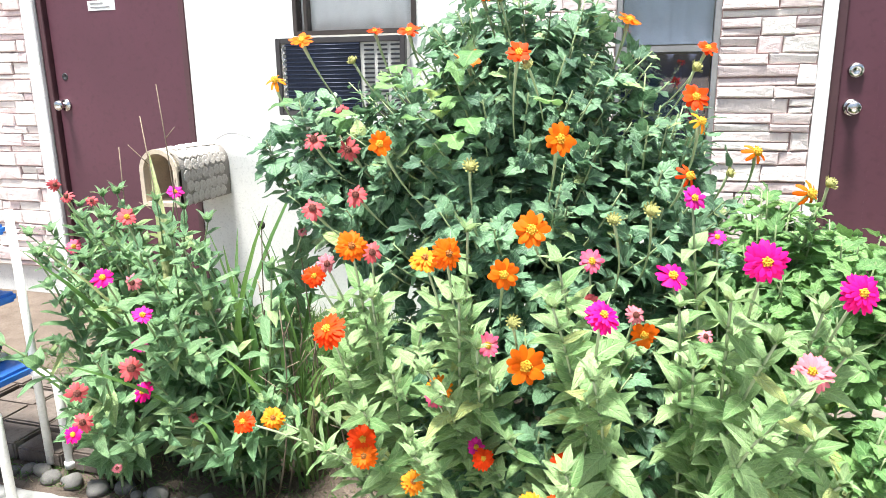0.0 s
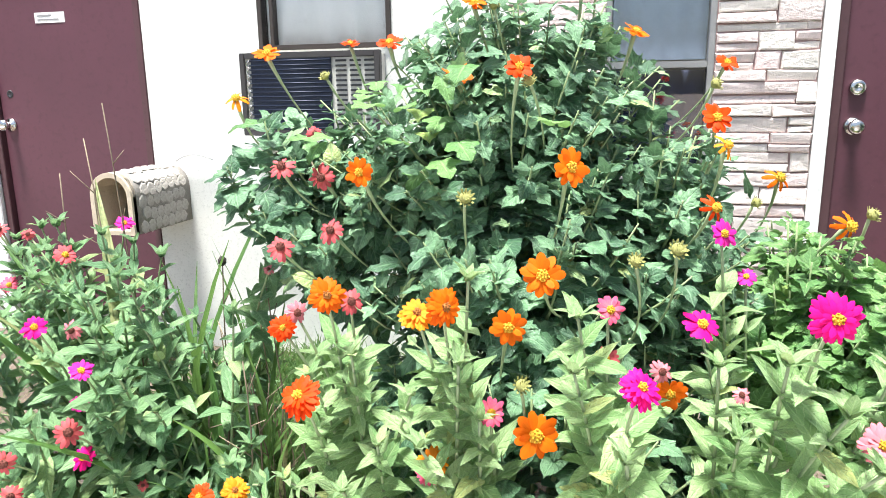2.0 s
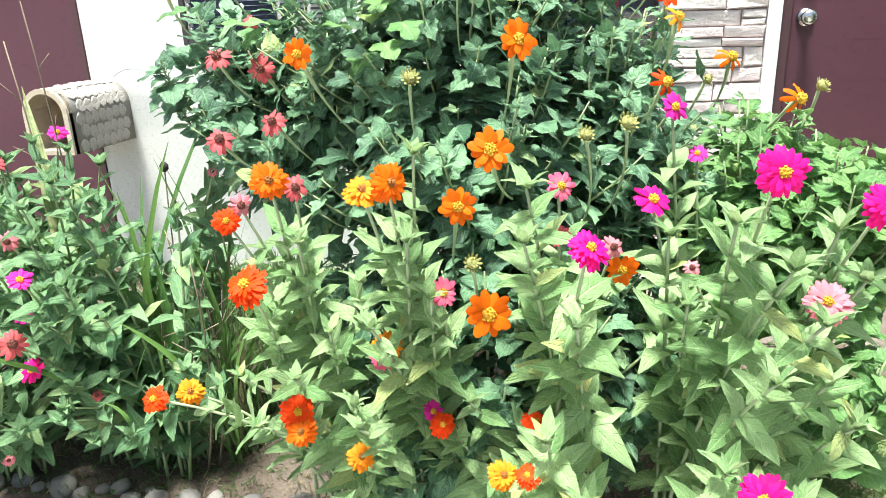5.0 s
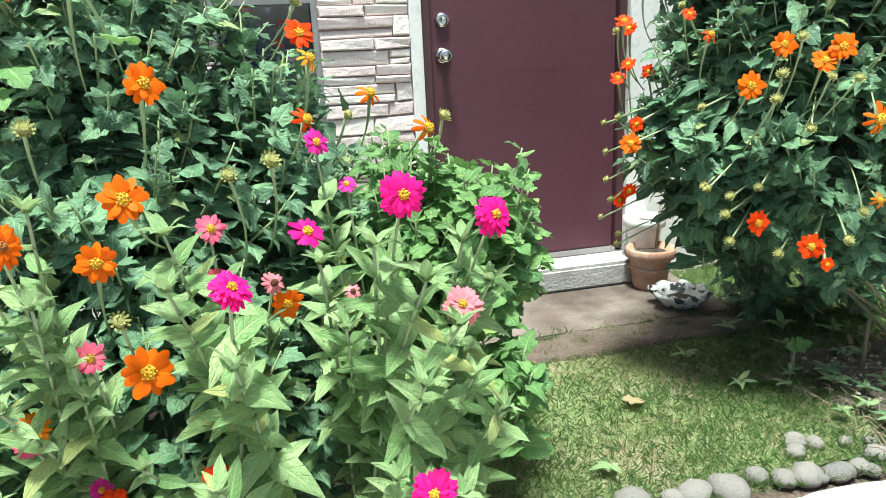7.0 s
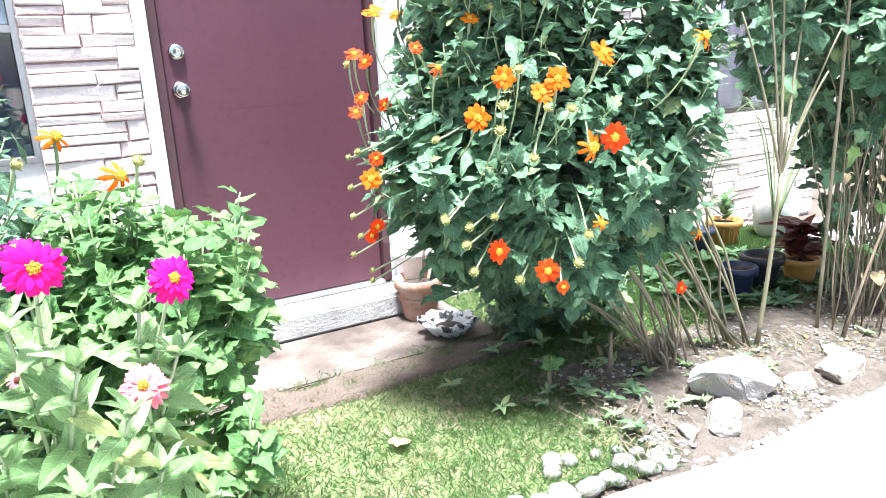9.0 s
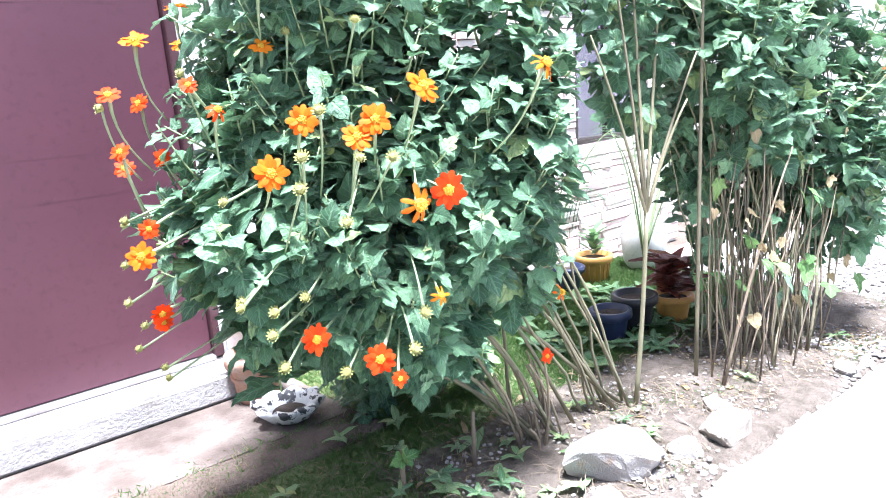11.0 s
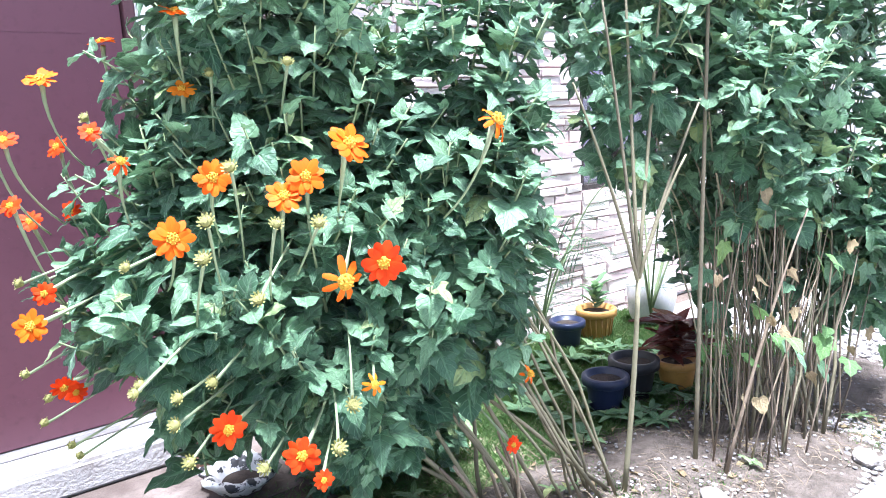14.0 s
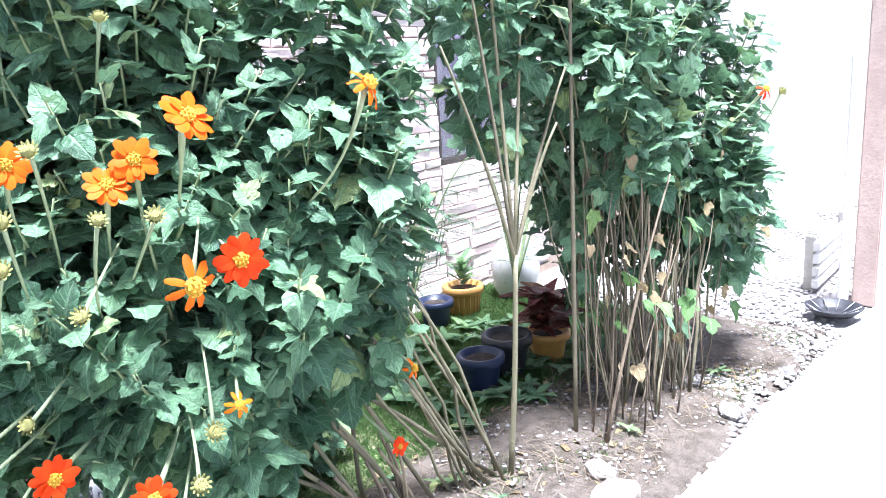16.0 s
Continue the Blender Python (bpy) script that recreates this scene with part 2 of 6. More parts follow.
M_STEM = surface("stem_green", (0.20, 0.27, 0.12), (0.27, 0.32, 0.17), 20, 150, 0.6, 0.1)
M_STEM_PALE = surface("stem_pale", (0.31, 0.37, 0.21), (0.25, 0.31, 0.165), 20, 150, 0.55, 0.1)
M_BARK = surface("cane_bark", (0.20, 0.175, 0.11), (0.14, 0.12, 0.078), 18, 120, 0.8, 0.4, piece=(0.27, 0.25, 0.15))
M_TWIG = surface("dry_twig", (0.28, 0.215, 0.145), (0.37, 0.295, 0.205), 20, 120, 0.85, 0.3, piece=(0.13, 0.10, 0.07))
M_BLACKBUD = surface("dry_head_black", (0.03, 0.025, 0.022), (0.05, 0.04, 0.035), 40, 200, 0.9, 0.6)
M_CENTRE = surface("flower_centre_yellow", (0.85, 0.50, 0.03), (0.75, 0.36, 0.02), 120, 400, 0.7, 0.8, dist=0.002)
M_CENTRE_DARK = surface("flower_centre_dark", (0.20, 0.05, 0.035), (0.13, 0.03, 0.02), 120, 400, 0.7, 0.8, dist=0.002)
M_CENTRE_BROWN = surface("flower_centre_brown", (0.55, 0.22, 0.03), (0.30, 0.09, 0.02), 120, 400, 0.7, 0.8, dist=0.002)
M_BUD = surface("bud_green_yellow", (0.30, 0.34, 0.10), (0.44, 0.38, 0.13), 90, 300, 0.7, 0.8, dist=0.002)

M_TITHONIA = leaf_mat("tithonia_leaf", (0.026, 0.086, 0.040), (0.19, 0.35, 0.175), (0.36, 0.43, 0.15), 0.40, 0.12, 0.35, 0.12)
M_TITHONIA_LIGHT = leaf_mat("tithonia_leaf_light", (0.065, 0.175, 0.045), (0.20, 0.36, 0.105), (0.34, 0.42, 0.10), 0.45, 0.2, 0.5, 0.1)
M_ZINNIA = leaf_mat("zinnia_leaf", (0.12, 0.25, 0.07), (0.36, 0.50, 0.22), (0.52, 0.50, 0.14), 0.5, 0.2, 0.35, 0.15)
M_ZINNIA_DARK = leaf_mat("zinnia_leaf_dark", (0.045, 0.135, 0.05), (0.25, 0.41, 0.18), (0.36, 0.40, 0.14), 0.48, 0.2, 0.3, 0.12)
M_GRASS = leaf_mat("grass_blade", (0.062, 0.148, 0.032), (0.155, 0.275, 0.072), (0.46, 0.40, 0.22), 0.5, 0.3, 0.0)
M_STRAW = leaf_mat("straw_blade", (0.30, 0.26, 0.12), (0.50, 0.44, 0.24), (0.22, 0.15, 0.08), 0.7, 0.2, 0.0)
M_REDLEAF = leaf_mat("croton_leaf", (0.10, 0.02, 0.02), (0.20, 0.05, 0.035), (0.3, 0.2, 0.05), 0.35, 0.2)
M_DRYLEAF = leaf_mat("dry_leaf", (0.30, 0.22, 0.12), (0.45, 0.36, 0.20), (0.2, 0.13, 0.08), 0.7, 0.3)

PETALS = {
    "orange": petal_mat("petal_orange", (0.88, 0.20, 0.004), (0.88, 0.145, 0.003)),
    "red": petal_mat("petal_red_orange", (0.86, 0.085, 0.003), (0.85, 0.055, 0.002)),
    "amber": petal_mat("petal_amber", (0.86, 0.24, 0.008), (0.88, 0.27, 0.012)),
    "magenta": petal_mat("petal_magenta", (0.84, 0.004, 0.20), (0.86, 0.006, 0.235)),
    "violet": petal_mat("petal_violet_pink", (0.7, 0.03, 0.3), (0.72, 0.025, 0.32)),
    "pink": petal_mat("petal_pink", (0.84, 0.24, 0.28), (0.80, 0.11, 0.22)),
    "salmon": petal_mat("petal_salmon", (0.66, 0.13, 0.12), (0.60, 0.10, 0.12)),
    "pale": petal_mat("petal_pale", (0.78, 0.27, 0.29), (0.74, 0.21, 0.26)),
}


def glass_mat():
    m, nt, p, out = mat_base("window_glass")
    gl = nt.nodes.new("ShaderNodeBsdfGlossy")
    gl.inputs["Roughness"].default_value = 0.02
    tr = nt.nodes.new("ShaderNodeBsdfTransparent")
    tr.inputs["Color"].default_value = (0.97, 0.98, 1.0, 1)
    mix = nt.nodes.new("ShaderNodeMixShader")
    mix.inputs[0].default_value = 0.14
    nt.links.new(tr.outputs[0], mix.inputs[1])
    nt.links.new(gl.outputs[0], mix.inputs[2])
    nt.links.new(mix.outputs[0], out.inputs["Surface"])
    return m


M_GLASS = glass_mat()


# ---- mesh tools ----
class Build:
    """Collects vertices, faces and leaf coordinates for one mesh."""

    def __init__(self):
        self.v, self.f, self.uv, self.n = [], [], [], 0

    def add(self, verts, faces, uv=None):
        verts = np.asarray(verts, float).reshape(-1, 3)
        self.v.append(verts)
        self.uv.append(np.asarray(uv, float) if uv is not None else np.zeros((len(verts), 2)))
        base = self.n
        self.f.extend([tuple(base + i for i in face) for face in faces])
        self.n += len(verts)
        return self

    def box(self, x0, y0, z0, x1, y1, z1, bevel=0.0):
        if bevel <= 0:
            v = [(x, y, z) for x in (x0, x1) for y in (y0, y1) for z in (z0, z1)]
            return self.add(v, [(0, 1, 3, 2), (4, 6, 7, 5), (0, 4, 5, 1), (2, 3, 7, 6), (0, 2, 6, 4), (1, 5, 7, 3)])
        bm = bmesh.new()
        bmesh.ops.create_cube(bm, size=1)
        bmesh.ops.scale(bm, vec=(x1 - x0, y1 - y0, z1 - z0), verts=bm.verts)
        bmesh.ops.translate(bm, vec=((x0 + x1) / 2, (y0 + y1) / 2, (z0 + z1) / 2), verts=bm.verts)
        bmesh.ops.bevel(bm, geom=bm.edges, offset=bevel, segments=2, affect="EDGES")
        return self.take(bm)

    def take(self, bm):
        bm.verts.index_update()
        self.add([v.co[:] for v in bm.verts], [[v.index for v in f.verts] for f in bm.faces])
        bm.free()
        return self

    def tube(self, pts, radii, sides=6, closed=False):
        pts = np.asarray(pts, float)
        n = len(pts)
        radii = np.broadcast_to(np.asarray(radii, float), (n,))
        tang = np.gradient(pts, axis=0)
        tang /= np.linalg.norm(tang, axis=1)[:, None] + 1e-9
        ref = np.array((0.31, 0.17, 0.93)) if abs(tang[0][2]) < 0.8 else np.array((0.9, 0.33, 0.1))
        a = np.cross(tang, ref)
        a /= np.linalg.norm(a, axis=1)[:, None] + 1e-9
        b = np.cross(tang, a)
        ang = np.linspace(0, 2 * np.pi, sides, endpoint=False)
        ring = pts[:, None] + radii[:, None, None] * (np.cos(ang)[None, :, None] * a[:, None] + np.sin(ang)[None, :, None] * b[:, None])
        faces = []
        for i in range(n - 1):
            for j in range(sides):
                k = (j + 1) % sides
                faces.append((i * sides + j, i * sides + k, (i + 1) * sides + k, (i + 1) * sides + j))
        faces.append(tuple(range(sides))[::-1])
        faces.append(tuple((n - 1) * sides + j for j in range(sides)))
        return self.add(ring.reshape(-1, 3), faces)

    def lathe(self, profile, sides=24, centre=(0, 0, 0)):
        """profile: (radius, height) from the outer foot over the rim to the inside."""
        ang = np.linspace(0, 2 * np.pi, sides, endpoint=False)
        v = [(centre[0] + r * np.cos(t), centre[1] + r * np.sin(t), centre[2] + h) for r, h in profile for t in ang]
        faces = []
        for i in range(len(profile) - 1):
            for j in range(sides):
                k = (j + 1) % sides
                faces.append((i * sides + j, i * sides + k, (i + 1) * sides + k, (i + 1) * sides + j))
        faces.append(tuple(range(sides))[::-1])
        faces.append(tuple((len(profile) - 1) * sides + j for j in range(sides)))
        return self.add(v, faces)

    def spread(self, shape, mats):
        """Adds one copy of a shape (verts, faces, uv) for each 4 x 4 matrix."""
        v, f, uv = shape
        mats = np.asarray(mats, float).reshape(-1, 4, 4)
        out = np.einsum("mij,vj->mvi", mats[:, :3, :3], v) + mats[:, None, :3, 3]
        for i in range(len(mats)):
            self.add(out[i], f, uv)
        return self

    def mesh(self, name, material, smooth=True):
        me = bpy.data.meshes.new(name)
        v = np.concatenate(self.v) if self.v else np.zeros((0, 3))
        me.from_pydata(v.tolist(), [], self.f)
        uv = np.concatenate(self.uv)
        layer = me.uv_layers.new(name="UVMap")
        idx = np.empty(len(me.loops), np.int32)
        me.loops.foreach_get("vertex_index", idx)
        layer.data.foreach_set("uv", uv[idx].astype(np.float32).ravel())
        if smooth:
            me.polygons.foreach_set("use_smooth", np.ones(len(me.polygons), bool))
        me.materials.append(material)
        me.update()
        return me


WORLD = {}


def put(name, me, m=None, parent=None):
    """An object at the world pose m, under a parent if one is given."""
    ob = new(name, me)
    m = m or Matrix.Identity(4)
    WORLD[ob.name] = m.copy()
    if parent is not None:
        ob.parent = parent
        ob.matrix_basis = WORLD[parent.name].inverted() @ m
    else:
        ob.matrix_basis = m
    return ob


def part(name, b, material, parent, label="", smooth=True):
    """A built mesh in world coordinates as one part under a thing."""
    ob = put(name, b.mesh(name, material, smooth), None, parent)
    return tagged(ob, label) if label else ob


def solid(name, b, material, label, category, kind="structure", group="", smooth=False):
    return tagged(put(name, b.mesh(name, material, smooth)), label, category, group, kind)


def thing(name, place, label, category, group="", kind=""):
    return tagged(put(name, None, Matrix.Translation(place)), label, category, group, kind)


def aim(place, direction, up=(0, 0, 1), scale=1.0, twist=0.0):
    """Pose whose y runs along direction and whose z is as near as can be to up."""
    y = Vector(direction).normalized()
    x = y.cross(Vector(up))
    if x.length < 1e-4:
        x = y.cross(Vector((1, 0, 0)))
    x.normalize()
    z = x.cross(y)
    m = Matrix(((x.x, y.x, z.x, 0), (x.y, y.y, z.y, 0), (x.z, y.z, z.z, 0), (0, 0, 0, 1)))
    return Matrix.Translation(place) @ m @ Matrix.Rotation(twist, 4, "Y") @ Matrix.Scale(scale, 4)


rng = random.Random(7)


def curve_pts(a, b, sag=(0, 0, 0), n=6):
    a, b, sag = np.array(a, float), np.array(b, float), np.array(sag, float)
    t = np.linspace(0, 1, n)[:, None]
    return a * (1 - t) + b * t + sag * (4 * t * (1 - t))


# ---- leaf and flower shapes ----
def leaf_shape(widths, length, cols=5, fold=0.25, droop=0.35, back=0.0, wave=0.0, seed=0):
    """A leaf blade along +y: widths are half widths at even steps; folded at the midrib, drooping to its tip."""
    r = random.Random(seed)
    rows = len(widths)
    us = np.linspace(-1, 1, cols)
    v, uv, f = [], [], []
    for i, w in enumerate(widths):
        s = i / (rows - 1)
        for u in us:
            x = u * w * length * (1 + (0.1 * r.uniform(-1, 1) if abs(u) > 0.9 else 0))
            y = s * length - back * abs(u) * length * (1 - s) ** 2
            z = fold * abs(x) - droop * length * s * s + wave * length * math.sin(7 * s + 2.5 * u + seed) * abs(u)
            v.append((x, y, z))
            uv.append((u * 0.5, s))
    for i in range(rows - 1):
        for j in range(cols - 1):
            a = i * cols + j
            f.append((a, a + 1, a + cols + 1, a + cols))
    return np.array(v), f, np.array(uv)


def lobed_leaf(rows, cols=5, fold=0.2, droop=0.3, wave=0.04, curl=0.1, seed=0):
    """A lobed leaf along +y. rows: (place on the midrib, half width, how far the margin runs ahead or back)."""
    r = random.Random(seed)
    v, uv, f = [], [], []
    for i, (at, w, ahead) in enumerate(rows):
        for u in np.linspace(-1, 1, cols):
            k = abs(u)
            wob = 1 + (0.14 * r.uniform(-1, 1) if k > 0.9 else 0.0)
            x = u * w * wob
            y = at + ahead * k ** 1.6
            z = fold * abs(x) - curl * k ** 3 * w - droop * at * at + wave * math.sin(9 * at + 3.1 * u + seed) * (0.3 + k)
            v.append((x, y, z))
            uv.append((u * 0.5, at))
    for i in range(len(rows) - 1):
        for j in range(cols - 1):
            a = i * cols + j
            f.append((a, a + 1, a + cols + 1, a + cols))
    return np.array(v), f, np.array(uv)


MAPLE = ((0.0, 0.06, -0.06), (0.05, 0.30, -0.17), (0.15, 0.36, -0.10), (0.26, 0.47, 0.04), (0.33, 0.50, 0.14), (0.42, 0.33, 0.04), (0.50, 0.25, 0.0), (0.62, 0.27, 0.05), (0.76, 0.19, 0.02), (0.89, 0.09, 0.0), (1.0, 0.008, 0.0))
HEART = ((0.0, 0.06, -0.08), (0.05, 0.32, -0.20), (0.15, 0.42, -0.10), (0.27, 0.46, -0.02), (0.38, 0.42, 0.05), (0.48, 0.36, 0.0), (0.58, 0.31, 0.04), (0.70, 0.23, 0.0), (0.82, 0.15, 0.02), (0.92, 0.07, 0.0), (1.0, 0.008, 0.0))
TAPER = ((0.0, 0.05, -0.05), (0.06, 0.22, -0.12), (0.16, 0.27, -0.06), (0.26, 0.38, 0.08), (0.35, 0.25, 0.03), (0.46, 0.22, 0.02), (0.58, 0.19, 0.03), (0.70, 0.14, 0.0), (0.82, 0.10, 0.01), (0.92, 0.05, 0.0), (1.0, 0.006, 0.0))
TITH = [
    lobed_leaf(MAPLE, 5, 0.12, 0.12, 0.030, 0.06, 1),
    lobed_leaf(HEART, 5, 0.18, 0.28, 0.045, 0.15, 2),
    lobed_leaf(MAPLE, 5, 0.22, 0.34, 0.045, 0.15, 3),
    lobed_leaf(TAPER, 5, 0.25, 0.42, 0.045, 0.10, 4),
]
ZINN = [
    leaf_shape((0.13, 0.19, 0.205, 0.19, 0.15, 0.09, 0.01), 1.0, 5, 0.25, 0.24, 0.05, 0.04, 5),
    leaf_shape((0.12, 0.17, 0.185, 0.17, 0.13, 0.08, 0.01), 1.0, 5, 0.40, 0.05, 0.05, 0.03, 6),
    leaf_shape((0.15, 0.22, 0.24, 0.22, 0.17, 0.10, 0.01), 1.0, 5, 0.20, 0.38, 0.05, 0.05, 7),
]
BLADE = leaf_shape((0.008, 0.011, 0.012, 0.012, 0.011, 0.010, 0.007, 0.001), 1.0, 3, 0.5, 0.42, 0.0, 0.0, 8)
STRAP = leaf_shape((0.012, 0.02, 0.026, 0.028, 0.027, 0.022, 0.014, 0.001), 1.0, 3, 0.4, 0.42, 0.0, 0.0, 8)


def petal(length, width, cup, droop, rows=4):
    ws = [0.35, 0.85, 1.0, 0.62][:rows]
    v, uv, f = [], [], []
    for i, w in enumerate(ws):
        s = i / (rows - 1)
        for u in (-1, 0, 1):
            tip = -0.10 * length if (i == rows - 1 and u != 0) else 0.0
            v.append((u * w * width / 2, s * length + tip, cup * length * s - droop * length * s * s + (0.06 * width if u == 0 else 0)))
            uv.append((u * 0.5, s))
    for i in range(rows - 1):
        for j in range(2):
            a = i * 3 + j
            f.append((a, a + 1, a + 4, a + 3))
    return np.array(v), f, np.array(uv)


def flower_meshes(key, rings, colour, centre_mat, centre_r, centre_h, seed):
    """rings: (petals, start radius, length, width, cup, droop, height). The flower looks along +z and is 1 wide."""
    r = random.Random(seed)
    b = Build()
    for count, start, length, width, cup, droop, height in rings:
        mats = []
        for i in range(count):
            a = 2 * math.pi * (i + r.uniform(-0.15, 0.15)) / count + 0.4 * height
            m = Matrix.Rotation(a, 4, "Z") @ Matrix.Translation((0, start, height)) @ Matrix.Rotation(r.uniform(-0.22, 0.22), 4, "X") @ Matrix.Rotation(r.uniform(-0.32, 0.32), 4, "Y") @ Matrix.Scale(r.uniform(0.84, 1.1), 4)
            mats.append(np.array(m))
        b.spread(petal(length, width, cup, droop), mats)
    petals = b.mesh(key + "_petals", colour)
    c = Build()
    prof = [(centre_r * math.cos(t) * (1.08 if k % 2 else 0.95), centre_h * math.sin(t) + 0.02) for k, t in enumerate(np.linspace(0, 1.5, 6))]
    c.lathe(prof, 12)
    for k in range(14):
        a, q = 2.4 * k, math.sqrt((k + 0.5) / 14) * centre_r * 0.95
        h = centre_h * math.sqrt(max(0.05, 1 - (q / centre_r) ** 2)) + 0.02
        c.tube([(q * math.cos(a), q * math.sin(a), h * 0.7), (1.1 * q * math.cos(a), 1.1 * q * math.sin(a), h + 0.035)], [0.03, 0.022], 5)
    return petals, c.mesh(key + "_centre", centre_mat)


FLOWERS = {}
for cname in ("orange", "red", "amber"):
    FLOWERS["tith_" + cname] = flower_meshes("tith_" + cname, [(11, 0.08, 0.42, 0.23, 0.08, 0.14, 0.02), (5, 0.07, 0.33, 0.18, 0.20, 0.1, 0.05)], PETALS[cname], M_CENTRE, 0.14, 0.10, 11)
    FLOWERS["ragged_" + cname] = flower_meshes("ragged_" + cname, [(7, 0.08, 0.40, 0.16, -0.1, 0.5, 0.0)], PETALS[cname], M_CENTRE, 0.17, 0.16, 12)
for cname in ("orange", "red", "amber", "magenta", "pale"):
    FLOWERS["double_" + cname] = flower_meshes("double_" + cname, [(19, 0.06, 0.44, 0.15, 0.0, 0.20, 0.0), (17, 0.06, 0.39, 0.14, 0.10, 0.22, 0.05), (13, 0.05, 0.30, 0.12, 0.24, 0.2, 0.09)], PETALS[cname], M_CENTRE_BROWN if cname in ("orange", "amber") else M_CENTRE, 0.12, 0.17, 13)
for cname in ("magenta", "violet", "pink", "salmon", "pale", "orange"):
    FLOWERS["single_" + cname] = flower_meshes("single_" + cname, [(14, 0.10, 0.40, 0.18, 0.06, 0.16, 0.02), (8, 0.09, 0.34, 0.16, 0.12, 0.14, 0.04)], PETALS[cname], M_CENTRE, 0.13, 0.12, 14)
    FLOWERS["old_" + cname] = flower_meshes("old_" + cname, [(14, 0.12, 0.38, 0.16, -0.02, 0.35, 0.0)], PETALS[cname], M_CENTRE_DARK, 0.16, 0.16, 15)


def bud_mesh():
    b = Build()
    b.lathe([(0.12, -0.1), (0.36, 0.1), (0.42, 0.32), (0.34, 0.52), (0.12, 0.62)], 10)
    mats = []
    for i in range(12):
        a = 2 * math.pi * i / 12
        mats.append(np.array(Matrix.Rotation(a, 4, "Z") @ Matrix.Translation((0, 0.28, 0.1)) @ Matrix.Rotation(0.75, 4, "X")))
    b.spread(petal(0.5, 0.18, 0.0, 0.1), mats)
    mats = []
    for i in range(9):
        a = 2 * math.pi * i / 9
        mats.append(np.array(Matrix.Rotation(a, 4, "Z") @ Matrix.Translation((0, 0.12, 0.5)) @ Matrix.Rotation(0.9, 4, "X")))
    b.spread(petal(0.3, 0.12, 0.0, 0.1), mats)
    return b.mesh("bud", M_BUD)


BUD = bud_mesh()
LEAF_ME = {}
for tag_name, shapes, material in (("tith", TITH, M_TITHONIA), ("light", TITH, M_TITHONIA_LIGHT), ("zinn", ZINN, M_ZINNIA), ("zdark", ZINN, M_ZINNIA_DARK), ("red", ZINN, M_REDLEAF)):
    LEAF_ME[tag_name] = [Build().add(*sh).mesh(tag_name + "_leaf", material) for sh in shapes]

DRY_ME = [Build().add(*sh).mesh("dry_leaf", M_DRYLEAF) for sh in TITH[1:]]


def hang_leaves(plant, kind, shapes, leaves, material, loose=300):
    """leaves: (shape index, pose). Those nearest to the path are parts of their own; the rest is one mesh."""
    leaves = sorted(leaves, key=lambda l: l[1].translation.y)
    for k, m in leaves[:loose]:
        put("leaf", LEAF_ME[kind][k], m, plant)
    rest = leaves[loose:]
    if rest:
        b = Build()
        for k in range(len(shapes)):
            mats = [np.array(m) for q, m in rest if q == k]
            if mats:
                b.spread(shapes[k], mats)
        tagged(part("foliage", b, material, plant), kind="stuff")


def set_flower(plant, key, place, facing, size):
    z = Vector(facing).normalized()
    m = aim(place, z, (0.1, 0.2, 1), size, rng.uniform(0, 6.28)) @ Matrix.Rotation(-math.pi / 2, 4, "X")
    petals, centre = FLOWERS[key]
    fl = put("flower", petals, m, plant)
    put("flower_centre", centre, m, fl)
    return fl


def rand_dir(r, up=0.0):
    v = Vector((r.gauss(0, 1), r.gauss(0, 1), r.gauss(0, 1) + up))
    return v.normalized()


# ---- ground ----
WALL = 3.24


def edge_y(x):
    """The garden edge of the path."""
    return 1.50 + 0.02 * math.exp(-((x - 1.2) / 0.7) ** 2) - 0.05 * math.exp(-((x - 2.3) / 0.4) ** 2) - 0.05 * max(0.0, x - 2.6) ** 1.2


g = Build()
g.add([(-150, -150, -0.02), (150, -150, -0.02), (150, 150, -0.02), (-150, 150, -0.02)], [(0, 1, 2, 3)])
solid("ground", g, M_SOIL, "bare brown earth reaching the horizon", "ground")

xs = np.concatenate(([-12, -6], np.linspace(-3, 7, 301), [12, 20]))
g = Build()
verts, faces = [], []
for x in xs:
    e = edge_y(min(max(x, -3), 7)) - 0.005 + 0.03 * noise.noise(Vector((x * 3.1, 0, 0))) + 0.012 * noise.noise(Vector((x * 17, 5, 0)))
    verts += [(x, -6, 0.004), (x, e - 0.02, 0.012), (x, e, 0.0), (x, e + 0.01, -0.06), (x, -6, -0.06)]
for i in range(len(xs) - 1):
    for j in range(5):
        a, b2 = i * 5 + j, i * 5 + (j + 1) % 5
        faces.append((a, a + 5, b2 + 5, b2))
g.add(verts, faces)
solid("path", g, M_CONCRETE, "sun-bleached pale concrete garden path", "path")


def lumpy_sheet(x0, x1, y0, y1, nx, ny, z, amp, seed, ramp=4):
    b = Build()
    v, f = [], []
    for j in range(ny + 1):
        for i in range(nx + 1):
            x, y = x0 + (x1 - x0) * i / nx, y0 + (y1 - y0) * j / ny
            rim = min(1.0, ramp * min(i / nx, 1 - i / nx, j / ny, 1 - j / ny))
            v.append((x, y, z * rim - 0.012 + amp * rim * noise.noise(Vector((x * 3 + seed, y * 3, seed)))))
    for j in range(ny):
        for i in range(nx):
            a = j * (nx + 1) + i
            f.append((a, a + 1, a + nx + 2, a + nx + 1))
    return b.add(v, f)


